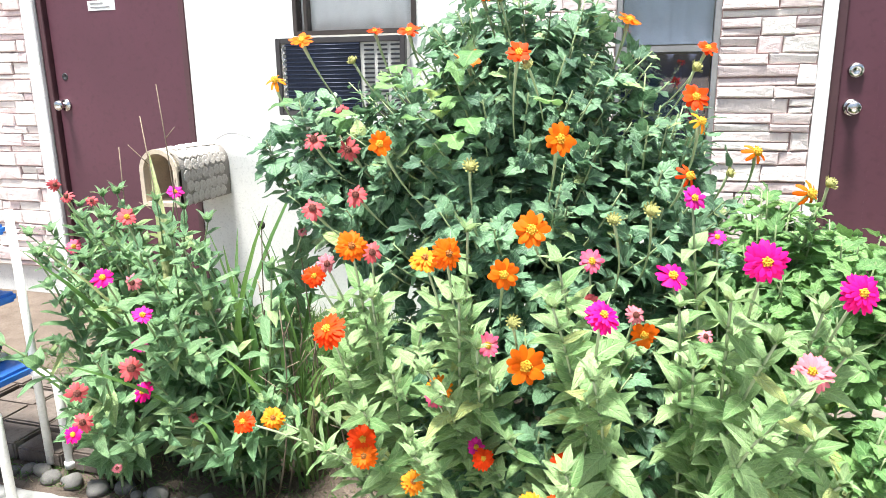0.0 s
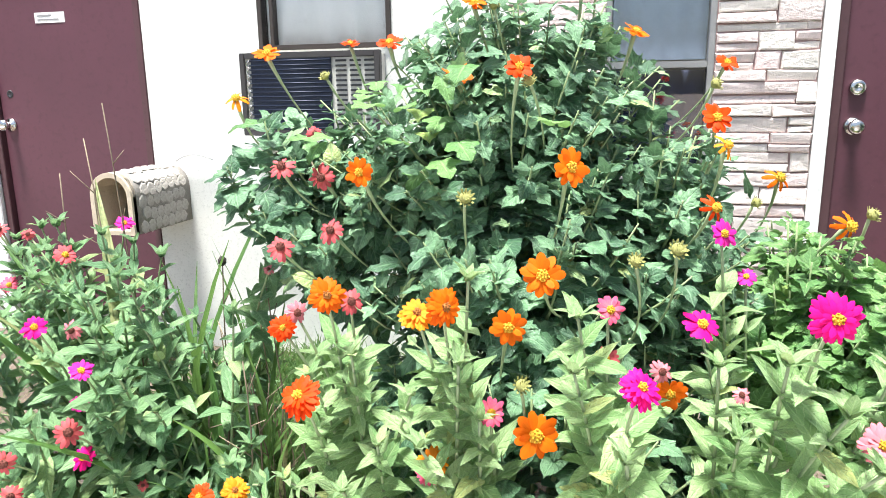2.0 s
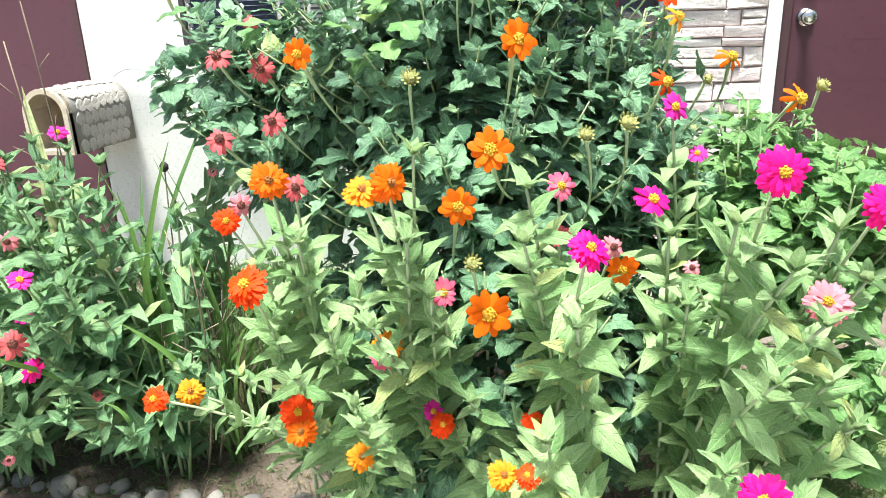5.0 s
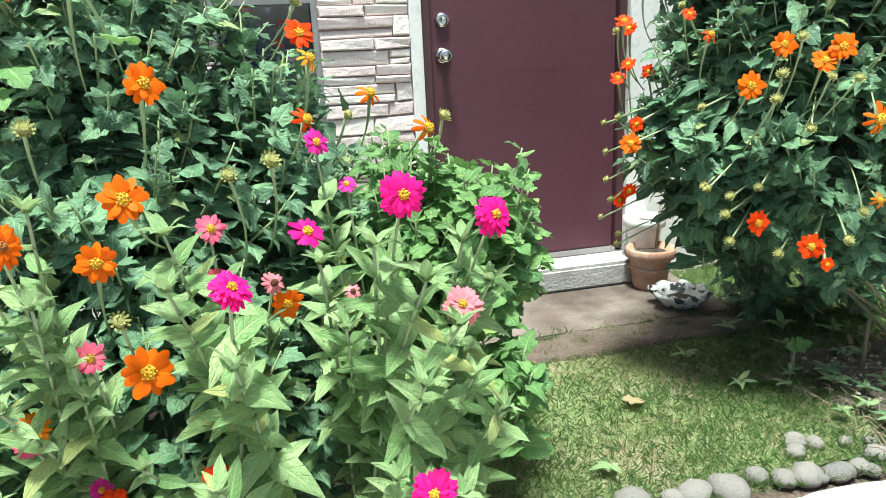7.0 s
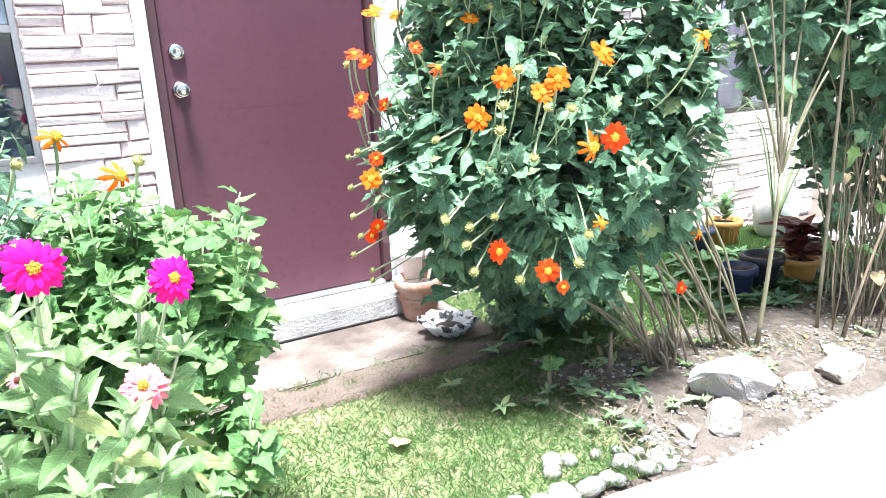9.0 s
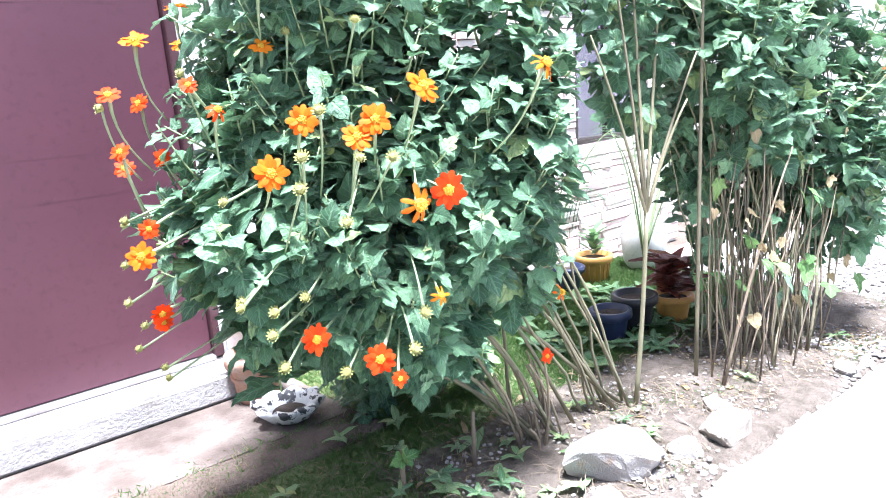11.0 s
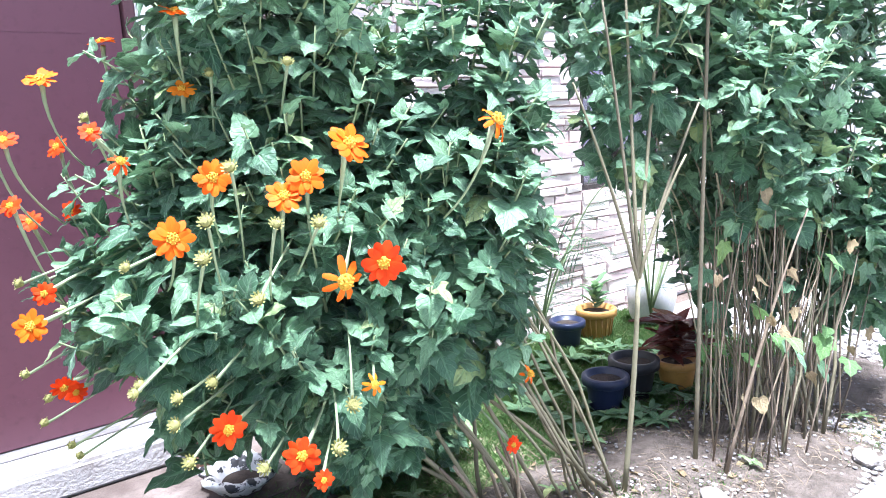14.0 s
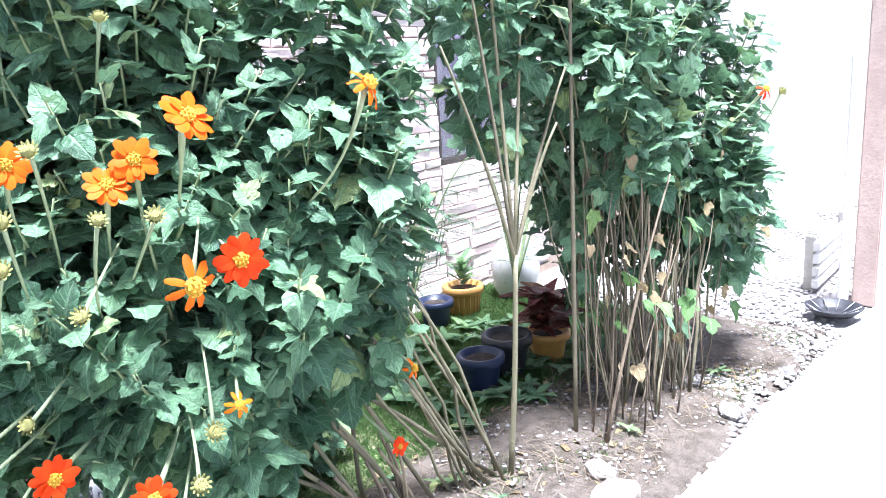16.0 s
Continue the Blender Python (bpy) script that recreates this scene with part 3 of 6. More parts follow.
solid("lawn_soil", lumpy_sheet(0.35, 4.6, 1.62, 3.2, 50, 24, 0.012, 0.012, 3, 11), M_TURF, "thin turf with worn brown patches", "lawn", smooth=True)
solid("flower_bed", lumpy_sheet(-2.6, 0.9, 1.44, 3.2, 40, 20, 0.015, 0.015, 9), M_SOIL, "dark garden soil of the flower bed", "flower bed", smooth=True)
solid("dry_bed", lumpy_sheet(1.9, 4.7, 1.40, 2.25, 70, 28, 0.034, 0.03, 5, 11), M_DRYSOIL, "dry crumbly earth under the shrubs", "flower bed", smooth=True)
solid("gravel_bed", lumpy_sheet(3.9, 9.5, 1.15, 3.1, 40, 20, 0.016, 0.01, 15), M_GRAVEL, "grey gravel yard", "gravel", smooth=True)

b = Build().box(-0.3, 2.62, -0.05, 2.16, WALL, 0.016, 0.006)
solid("entry_slab", b, M_SLAB, "stained brown concrete slab before the door, shade put into its colour", "slab")
spill = Build()
nx, ny = 90, 26
spill.add([(0.5 + 1.7 * i / nx, 2.42 + 0.40 * j / ny, 0.017 - 0.016 * max(0.0, j / ny - 0.25) + 0.013 * noise.noise(Vector((i * 0.16, j * 0.2, 8))) + 0.006 * noise.noise(Vector((i * 0.5, j * 0.6, 2))) - (0.03 if i in (0, nx) or j in (0, ny) else 0.0)) for j in range(ny + 1) for i in range(nx + 1)], [(j * (nx + 1) + i, j * (nx + 1) + i + 1, (j + 1) * (nx + 1) + i + 1, (j + 1) * (nx + 1) + i) for j in range(ny) for i in range(nx)])
solid("spilt_soil", spill, M_SOIL, "brown soil washed over the slab edge", "soil", smooth=True)
b = Build().box(0.6, 3.06, 0.016, 2.11, WALL, 0.128, 0.014)
solid("door_step", b, M_STEP, "worn pale concrete step under the door", "step")

# ---- house ----
T = 0.16


def wall_boxes(spans):
    b = Build()
    for x0, x1, z0, z1 in spans:
        b.box(x0, WALL, z0, x1, WALL + T, z1)
    return b


TOP = 2.75
wall = solid("wall_north", wall_boxes([
    (-6.0, -2.95, -0.05, TOP), (-2.95, -1.985, 2.15, TOP), (-1.985, -1.37, -0.05, TOP), (-1.37, -0.74, -0.05, 1.43), (-1.37, -0.74, 2.35, TOP),
    (-0.74, 0.165, -0.05, TOP), (0.165, 0.58, -0.05, 0.86), (0.165, 0.58, 2.2, TOP), (0.58, 1.005, -0.05, TOP), (1.005, 1.95, 2.17, TOP), (1.005, 1.95, -0.05, 0.13),
    (1.95, 4.17, -0.05, TOP), (4.17, 4.85, -0.05, 0.75), (4.17, 4.85, 2.1, TOP), (4.85, 5.2, -0.05, TOP), (-2.95, -1.985, -0.05, 0.10)]),
    M_STUCCO, "white painted stucco house wall", "wall")
b = Build().box(-6.0, 8.0, -0.05, 5.2, 8.16, TOP).box(-6.16, WALL, -0.05, -6.0, 8.16, TOP).box(5.2, WALL + T, -0.05, 5.36, 8.16, TOP).box(-6, 4.6, -0.05, 5.2, 4.66, TOP)
solid("wall_rest", b, M_STUCCO, "plain house walls behind the front", "wall")
solid("roof", Build().box(-6.4, WALL - 0.10, TOP, 5.6, 8.4, TOP + 0.12), M_TRIM, "flat white roof edge of the house", "roof")
solid("ceiling", Build().box(-6.0, WALL + T, TOP - 0.03, 5.2, 8.0, TOP - 0.004), M_DARK, "dark ceiling inside the house", "ceiling")
solid("floor", Build().box(-6.0, WALL + T, 0.05, 5.2, 8.0, 0.1), M_DARK, "dark floor inside the house", "floor")


# added wall: its white stands in for the bright sky glare past the yard
solid("boundary_wall", Build().box(8.6, -5.0, -0.05, 8.76, 12.0, 3.4), M_STUCCO, "plain white wall added past the gravel yard to stand in for glare", "wall")


def stone_cladding(label, x0, x1, z0, z1, seed, low=0.028, high=0.085):
    """Ledge stones in uneven courses, each a piece on a mortar sheet."""
    r = random.Random(seed)
    back = solid("stone_wall", Build().box(x0, WALL - 0.012, z0, x1, WALL - 0.002, z1), M_MORTAR, label, "stone wall")
    z, row = z0, 0
    while z < z1 - 0.012:
        h = min(r.uniform(low, high), z1 - z)
        x = x0
        while x < x1 - 0.01:
            w = min(r.uniform(0.09, 0.34), x1 - x)
            if x1 - x - w < 0.05:
                w = x1 - x
            split = [(0, h)] if h < 0.062 or r.random() < 0.6 else [(0, h * 0.45), (h * 0.45, h * 0.55)]
            for dz, hh in split:
                d = r.uniform(0.010, 0.024)
                g2 = 0.0025
                bm = bmesh.new()
                bmesh.ops.create_cube(bm, size=1)
                bmesh.ops.scale(bm, vec=(w - 2 * g2, d, hh - 2 * g2), verts=bm.verts)
                front = [v for v in bm.verts if v.co.y < 0]
                for v in front:
                    v.co.x += r.uniform(-0.006, 0.006)
                    v.co.z += r.uniform(-0.004, 0.004)
                    v.co.y += r.uniform(-0.004, 0.006)
                edges = [e for e in bm.edges if e.verts[0].co.y < 0 and e.verts[1].co.y < 0]
                bmesh.ops.bevel(bm, geom=edges, offset=0.005, segments=1, affect="EDGES")
                me = Build().take(bm).mesh("stone", M_STONE, False)
                put("stone", me, Matrix.Translation((x + w / 2, WALL - 0.012 - d / 2 + 0.004, z + dz + hh / 2)), back)
            x += w
        z += h
        row += 1
    return back


# ---- doors ----
def knob(door, x, y, z, lever=False):
    k = put("door_knob", Build().lathe([(0.033, 0), (0.034, 0.006), (0.030, 0.012), (0.013, 0.016), (0.012, 0.034), (0.024, 0.042), (0.029, 0.052), (0.028, 0.064), (0.020, 0.071), (0.008, 0.073)], 20).mesh("door_knob", M_CHROME), Matrix.Translation((x, y, z)) @ Matrix.Rotation(math.pi / 2, 4, "X"), door)
    tagged(k, "round brushed nickel knob")


def deadbolt(door, x, y, z):
    k = put("deadbolt", Build().lathe([(0.030, 0), (0.031, 0.008), (0.027, 0.018), (0.010, 0.020), (0.009, 0.019)], 20).mesh("deadbolt", M_CHROME), Matrix.Translation((x, y, z)) @ Matrix.Rotation(math.pi / 2, 4, "X"), door)
    tagged(k, "round nickel deadbolt")


def panel_grooves(b, x0, x1, z0, z1, y):
    """A raised rim round a sunken door panel."""
    w = 0.012
    for a in ((x0, z0, x1, z0 + w), (x0, z1 - w, x1, z1), (x0, z0 + w, x0 + w, z1 - w), (x1 - w, z0 + w, x1, z1 - w)):
        b.box(a[0], y - 0.0003, a[1], a[2], y + 0.002, a[3], 0.0002)


def door(name, x0, x1, z0, z1, label):
    d = thing(name, ((x0 + x1) / 2, WALL, z0), label, "door", kind="structure")
    y = WALL + 0.022
    leaf = Build().box(x0 + 0.006, y, z0 + 0.012, x1 - 0.006, y + 0.04, z1, 0.002)
    part("door_leaf", leaf, M_DOOR, d, smooth=False)
    fr = Build()
    fr.box(x0 - 0.036, WALL - 0.006, z0, x0, WALL + 0.1, z1 + 0.04, 0.003)
    fr.box(x1, WALL - 0.006, z0, x1 + 0.036, WALL + 0.1, z1 + 0.04, 0.003)
    fr.box(x0, WALL - 0.006, z1 + 0.003, x1, WALL + 0.1, z1 + 0.04, 0.003)
    part("door_frame", fr, M_DOORFRAME, d, smooth=False)
    part("threshold", Build().box(x0, WALL - 0.01, z0 - 0.012, x1, WALL + 0.09, z0 + 0.008, 0.003), M_SILL, d, "thin metal threshold", smooth=False)
    return d, y


dl, dy = door("door_1", -2.885, -2.02, 0.12, 2.1, "closed maroon door with a missing deadbolt and white label")
knob(dl, -2.83, dy, 1.1)
hole = put("lock_hole", Build().lathe([(0.020, 0), (0.020, 0.002), (0.012, 0.003), (0.011, 0.001)], 16).mesh("lock_hole", M_POT_BLACK), Matrix.Translation((-2.815, dy, 1.255)) @ Matrix.Rotation(math.pi / 2, 4, "X"), dl)
tagged(hole, "dark empty lock hole")
part("door_label", Build().box(-2.60, dy - 0.002, 1.595, -2.425, dy, 1.645), M_LABEL, dl, "small white paper label", smooth=False)
part("label_print", Build().box(-2.585, dy - 0.0035, 1.626, -2.50, dy - 0.0022, 1.634).box(-2.585, dy - 0.0035, 1.608, -2.46, dy - 0.0022, 1.614), M_SILL, dl, "faint printed bars", smooth=False)

dr, dy = door("door_2", 1.045, 1.912, 0.14, 2.12, "closed maroon embossed door with nickel knob and deadbolt")
knob(dr, 1.10, dy, 1.087)
deadbolt(dr, 1.102, dy, 1.232)
for zz0, zz1 in ((0.30, 0.86), (1.0, 1.52), (1.64, 2.0)):
    grooves = Build()
    panel_grooves(grooves, 1.19, 1.79, zz0, zz1, dy)
    part("panel_moulding", grooves, M_DOOR, dr, smooth=False)

trim = Build()
for x0, x1, z0, z1 in ((-3.01, -2.925, 0.0, 2.2), (0.955, 1.006, 0.128, 2.22), (1.951, 2.06, 0.128, 2.22)):
    trim.box(x0, WALL - 0.03, z0, x1, WALL - 0.001, z1, 0.004)
solid("trim", trim, M_TRIM, "white painted trim beside the doors", "trim")


# ---- windows ----
def window(name, x0, x1, z0, z1, label, bars_x=(), bars_z=(), material=M_BRONZE, bar=0.022):
    w = thing(name, ((x0 + x1) / 2, WALL, z0), label, "window", kind="structure")
    fr = Build()
    y0, y1 = WALL - 0.012, WALL + 0.06
    fr.box(x0, y0, z0, x0 + bar, y1, z1, 0.002).box(x1 - bar, y0, z0, x1, y1, z1, 0.002)
    fr.box(x0 + bar, y0, z0, x1 - bar, y1, z0 + bar, 0.002).box(x0 + bar, y0, z1 - bar, x1 - bar, y1, z1, 0.002)
    part("window_frame", fr, material, w, smooth=False)
    for bx in bars_x:
        part("window_bar", Build().box(bx - 0.009, y0 + 0.008, z0 + bar, bx + 0.009, y1 - 0.005, z1 - bar, 0.002), material, w, smooth=False)
    for bz in bars_z:
        part("window_rail", Build().box(x0 + bar, y0 + 0.01, bz - 0.013, x1 - bar, y1 - 0.008, bz + 0.013, 0.002), material, w, smooth=False)
    zs = [z0 + bar, *bars_z, z1 - bar]
    xs2 = [x0 + bar, *bars_x, x1 - bar]
    for i in range(len(zs) - 1):
        for j in range(len(xs2) - 1):
            pane = part("pane", Build().box(xs2[j] + 0.004, WALL + 0.02, zs[i] + 0.004, xs2[j + 1] - 0.004, WALL + 0.025, zs[i + 1] - 0.004), M_GLASS, w, smooth=False)
            pane.visible_shadow = False
    return w


def curtain(name, x0, x1, z0, z1, y, material, label, folds=7):
    b = Build()
    n = folds * 6
    v = []
    for i in range(n + 1):
        x = x0 + (x1 - x0) * i / n
        dy2 = 0.008 * math.sin(2 * math.pi * folds * i / n) + 0.003 * math.sin(5.3 * i)
        v += [(x, y + dy2, z0), (x, y + dy2 * 0.8, z1), (x, y + dy2 + 0.004, z1), (x, y + dy2 + 0.004, z0)]
    f = []
    for i in range(n):
        for j in range(4):
            a, c = i * 4 + j, i * 4 + (j + 1) % 4
            f.append((a, c, c + 4, a + 4))
    tagged(put(name, b.add(v, f).mesh(name, material)), label, "curtain")


window("window_1", -1.37, -0.74, 1.43, 2.34, "bronze aluminium window above the air conditioner", bars_x=(-1.305,))
# sheet close behind the glass; its white replaces the pane's bright reflection
curtain("curtain", -1.345, -0.765, 1.455, 2.315, WALL + 0.038, M_PANE_GLARE, "white curtain sheet standing in for the bright reflection in the window", 5)
window("window_2", 0.165, 0.58, 0.86, 2.19, "tall narrow window with a grey frame beside stone", bars_z=(1.33,), material=M_SILL)
# added sheet, coloured like the pale blue reflection in the upper pane
curtain("curtain", 0.19, 0.555, 1.35, 2.165, WALL + 0.055, M_REFLECTION_BLUE, "blue-grey sheet standing in for the reflection in the upper pane", 4)
# added sheet: navy gives the lower pane its dark glassy tone
curtain("curtain", 0.19, 0.555, 0.885, 1.31, WALL + 0.055, M_NAVY, "dark blue sheet added for the dark glass in the lower window half", 4)
window("window_3", 4.17, 4.85, 0.75, 2.1, "dark window with a purple curtain", bars_x=(4.5,))
curtain("curtain", 4.2, 4.82, 0.78, 2.07, WALL + 0.055, M_CURTAIN_PURPLE, "purple curtain behind the window", 7)


# ---- air conditioner ----
def air_conditioner(x0, x1, z0, z1):
    ac = thing("air_conditioner", ((x0 + x1) / 2, WALL, z0), "window air conditioner, dark coil and beige louvred back", "air conditioner")
    y0, y1 = WALL - 0.11, WALL - 0.001
    part("case", Build().box(x0 + 0.012, y0 + 0.012, z0 + 0.012, x1 - 0.012, y1, z1 - 0.012, 0.004), M_AC_CASE, ac, smooth=False)
    rim = Build()
    t = 0.026
    rim.box(x0, y0, z0, x0 + t, y0 + 0.03, z1, 0.003).box(x1 - t, y0, z0, x1, y0 + 0.03, z1, 0.003)
    rim.box(x0 + t, y0, z0, x1 - t, y0 + 0.03, z0 + t, 0.003).box(x0 + t, y0, z1 - t, x1 - t, y0 + 0.03, z1, 0.003)
    part("rim", rim, M_AC_FRAME, ac, "black outer rim", smooth=False)
    cx = x0 + (x1 - x0) * 0.66
    part("coil", Build().box(x0 + 0.055, y0 + 0.004, z0 + t, cx, y0 + 0.012, z1 - t), M_AC_COIL, ac, "dark blue condenser coil", smooth=False)
    for i in range(16):
        z = z0 + 0.035 + (z1 - z0 - 0.07) * i / 15
        part("coil_tube", Build().tube([(x0 + 0.05, y0 + 0.002, z), (cx, y0 + 0.002, z)], 0.0035, 6), M_AC_COIL, ac)
    for i in range(9):
        z = z0 + 0.05 + (z1 - z0 - 0.1) * i / 8
        a = np.linspace(-1.6, 1.6, 7)
        part("coil_bend", Build().tube([(x0 + 0.052 - 0.018 * math.cos(q), y0 + 0.004, z + 0.016 * math.sin(q)) for q in a], 0.004, 6), M_CHROME, ac, "bright bent tube end")
    for col in range(3):
        gx = cx + 0.02 + col * 0.066
        for i in range(14):
            z = z0 + 0.045 + (z1 - z0 - 0.09) * i / 13
            part("louvre_slot", Build().box(gx, y0 + 0.006, z, gx + 0.05, y0 + 0.0125, z + 0.009, 0.0015), M_POT_BLACK, ac, smooth=False)
    part("ledge", Build().box(x0 + 0.02, WALL - 0.13, z0 - 0.05, x1 - 0.02, WALL - 0.001, z0 - 0.004, 0.004), M_TRIM, ac, "white wooden support", smooth=False)


air_conditioner(-1.42, -0.76, 1.055, 1.415)


# ---- wall mailbox ----
def mailbox(x0, x1, y0, z0, z1):
    mb = thing("mailbox", ((x0 + x1) / 2, WALL, z0), "arched beige mailbox with a cobble pattern on the wall", "mailbox")
    r, cx = (x1 - x0) / 2, (x0 + x1) / 2
    zc = z1 - r
    ang = np.linspace(math.pi, 0, 15)
    out = [(x0, z0)] + [(cx + r * math.cos(a), zc + r * math.sin(a)) for a in ang] + [(x1, z0)]
    inn = [(x0 + 0.022, z0 + 0.02)] + [(cx + (r - 0.022) * math.cos(a), zc + (r - 0.022) * math.sin(a)) for a in ang] + [(x1 - 0.022, z0 + 0.02)]
    n = len(out)
    shell = Build()
    ys = np.linspace(y0, WALL - 0.001, 7)
    v = [(x, y, z) for y in ys for x, z in out]
    f = [(i * n + j, i * n + (j + 1) % n, (i + 1) * n + (j + 1) % n, (i + 1) * n + j) for i in range(6) for j in range(n)]
    shell.add(v, f)
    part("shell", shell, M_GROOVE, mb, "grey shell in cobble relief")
    fr = Build()
    v = [(x, y0 - 0.012, z) for x, z in out] + [(x, y0 - 0.012, z) for x, z in inn] + [(x, y0 + 0.02, z) for x, z in out] + [(x, WALL - 0.03, z) for x, z in inn]
    f = []
    for j in range(n):
        k = (j + 1) % n
        f += [(j, k, n + k, n + j), (j, 2 * n + j, 2 * n + k, k), (n + j, n + k, 3 * n + k, 3 * n + j)]
    f.append(tuple(3 * n + j for j in range(n)))
    fr.add(v, f)
    part("mouth", fr, M_MAILBOX_IN, mb, "beige rounded mouth", smooth=False)
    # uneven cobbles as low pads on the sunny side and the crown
    r2 = random.Random(4)
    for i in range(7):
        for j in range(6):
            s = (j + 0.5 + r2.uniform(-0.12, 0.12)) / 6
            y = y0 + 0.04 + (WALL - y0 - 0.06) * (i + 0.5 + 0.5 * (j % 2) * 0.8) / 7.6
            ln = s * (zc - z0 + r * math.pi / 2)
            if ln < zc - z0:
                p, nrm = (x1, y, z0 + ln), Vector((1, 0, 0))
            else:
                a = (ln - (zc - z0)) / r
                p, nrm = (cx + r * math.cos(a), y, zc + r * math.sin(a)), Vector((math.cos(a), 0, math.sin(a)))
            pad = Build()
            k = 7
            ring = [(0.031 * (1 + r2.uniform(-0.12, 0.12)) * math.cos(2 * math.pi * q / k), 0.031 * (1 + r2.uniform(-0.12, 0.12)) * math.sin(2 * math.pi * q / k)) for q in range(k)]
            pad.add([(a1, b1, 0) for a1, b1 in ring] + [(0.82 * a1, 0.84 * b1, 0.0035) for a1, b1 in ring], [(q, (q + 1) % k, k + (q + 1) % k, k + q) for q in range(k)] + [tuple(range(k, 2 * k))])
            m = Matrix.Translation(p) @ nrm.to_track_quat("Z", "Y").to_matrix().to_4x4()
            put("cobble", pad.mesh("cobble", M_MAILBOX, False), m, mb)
    # loose wire on top
    part("wire", Build().tube(curve_pts((x1 - 0.05, WALL - 0.02, z1 + 0.01), (x1 + 0.16, WALL - 0.03, z1 + 0.02), (0, -0.01, 0.03), 9), 0.0025, 5), M_SILL, mb, "thin grey wire")


mailbox(-2.01, -1.80, 2.82, 0.64, 0.915)


# ---- rocks ----
def rock_mesh(seed, material, rough=0.18, flat=0.6, sub=2):
    bm = bmesh.new()
    bmesh.ops.create_icosphere(bm, subdivisions=sub, radius=0.5)
    for v in bm.verts:
        n = noise.noise(v.co * 2.2 + Vector((seed * 7.3, seed, 0)))
        n2 = noise.noise(v.co * 5 + Vector((seed, seed * 3.1, 2)))
        v.co *= 1 + rough * 1.6 * n + rough * 0.5 * n2
        v.co.z *= flat
    return Build().take(bm).mesh("rock", material, True)


ROCKS = [rock_mesh(i, M_ROCK, 0.13, 0.62) for i in range(5)]


def crag_mesh(seed):
    """A broken lump: the hull of scattered points with chipped edges and an uneven skin."""
    r = random.Random(seed)
    bm = bmesh.new()
    for i in range(20):
        d = rand_dir(r)
        bm.verts.new((d.x * 0.5 * r.uniform(0.8, 1.1), d.y * 0.5 * r.uniform(0.8, 1.1), d.z * 0.36 * r.uniform(0.8, 1.1)))
    bmesh.ops.convex_hull(bm, input=bm.verts)
    bmesh.ops.delete(bm, geom=[v for v in bm.verts if not v.link_faces], context="VERTS")
    bmesh.ops.bevel(bm, geom=bm.edges, offset=0.03, segments=1, affect="EDGES")
    bmesh.ops.triangulate(bm, faces=bm.faces)
    bmesh.ops.subdivide_edges(bm, edges=bm.edges, cuts=2, use_grid_fill=True)
    for v in bm.verts:
        v.co *= 1 + 0.13 * noise.noise(v.co * 5 + Vector((seed, 0, 0))) + 0.07 * noise.noise(v.co * 15 + Vector((0, seed, 0)))
    return Build().take(bm).mesh("boulder", M_BOULDER, False)


BOULDERS = [crag_mesh(i + 20) for i in range(4)]


def set_rock(me, x, y, size, label, name="rock", group="edging rocks", zscale=1.0):
    m = Matrix.Translation((x, y, size * 0.06 * zscale)) @ Matrix.Rotation(rng.uniform(0, 6.28), 4, "Z") @ Matrix.Diagonal((size * rng.uniform(0.9, 1.25), size * rng.uniform(0.8, 1.0), size * zscale, 1))
    return tagged(put(name, me, m), label, "rock", group)


x = -1.9
while x < 4.6:
    s = rng.uniform(0.05, 0.115)
    if x > 1.75 or x < 0.9:
        s *= 0.65
    set_rock(rng.choice(ROCKS if x < 2.1 or rng.random() < 0.5 else BOULDERS), x, edge_y(x) + rng.uniform(0.045, 0.095) + (rng.uniform(-0.03, 0.06) if x > 1.75 else 0), s, "rounded grey river stone edging the path")
    x += s * rng.uniform(0.8, 1.1)
for i in range(46):
    x = rng.uniform(1.65, 4.4) if i % 2 else rng.uniform(1.65, 2.5)
    set_rock(rng.choice(ROCKS), x, edge_y(x) + rng.uniform(0.04, 0.22), rng.uniform(0.03, 0.075), "small grey stone on the dry bed")
for k, x, y, turn, sx, sy, sz in ((0, 2.46, 1.68, -0.25, 0.36, 0.25, 0.25), (1, 2.25, 1.545, 0.6, 0.17, 0.15, 0.19), (2, 2.86, 1.55, 0.2, 0.22, 0.17, 0.18), (3, 3.02, 1.68, 1.0, 0.13, 0.11, 0.11), (1, 2.70, 1.60, 2.0, 0.12, 0.10, 0.10), (0, 2.13, 1.58, 1.2, 0.10, 0.08, 0.09), (3, 3.6, 1.5, 0.4, 0.13, 0.1, 0.1)):
    m = Matrix.Translation((x, y, 0.26 * sz)) @ Matrix.Rotation(turn, 4, "Z") @ Matrix.Diagonal((sx, sy, sz, 1))
    tagged(put("boulder", BOULDERS[k], m), "rough pale limestone lump beside the path", "rock", "limestone lumps")

g = Build()
r5 = random.Random(5)
tet = rock_mesh(77, M_GRAVEL, 0.2, 0.7, 1)
tv = np.array([v.co[:] for v in tet.vertices])
tf = [tuple(p.vertices) for p in tet.polygons]
mats = []
for i in range(5200):
    x = 3.75 + 4.2 * r5.random() ** 1.6
    y = edge_y(min(x, 5)) + 0.05 + r5.random() * 1.3
    s = r5.uniform(0.008, 0.026)
    mats.append(np.array(Matrix.Translation((x, y, 0.008)) @ Matrix.Rotation(r5.uniform(0, 6.28), 4, "Z") @ Matrix.Diagonal((s * 1.3, s, s, 1))))
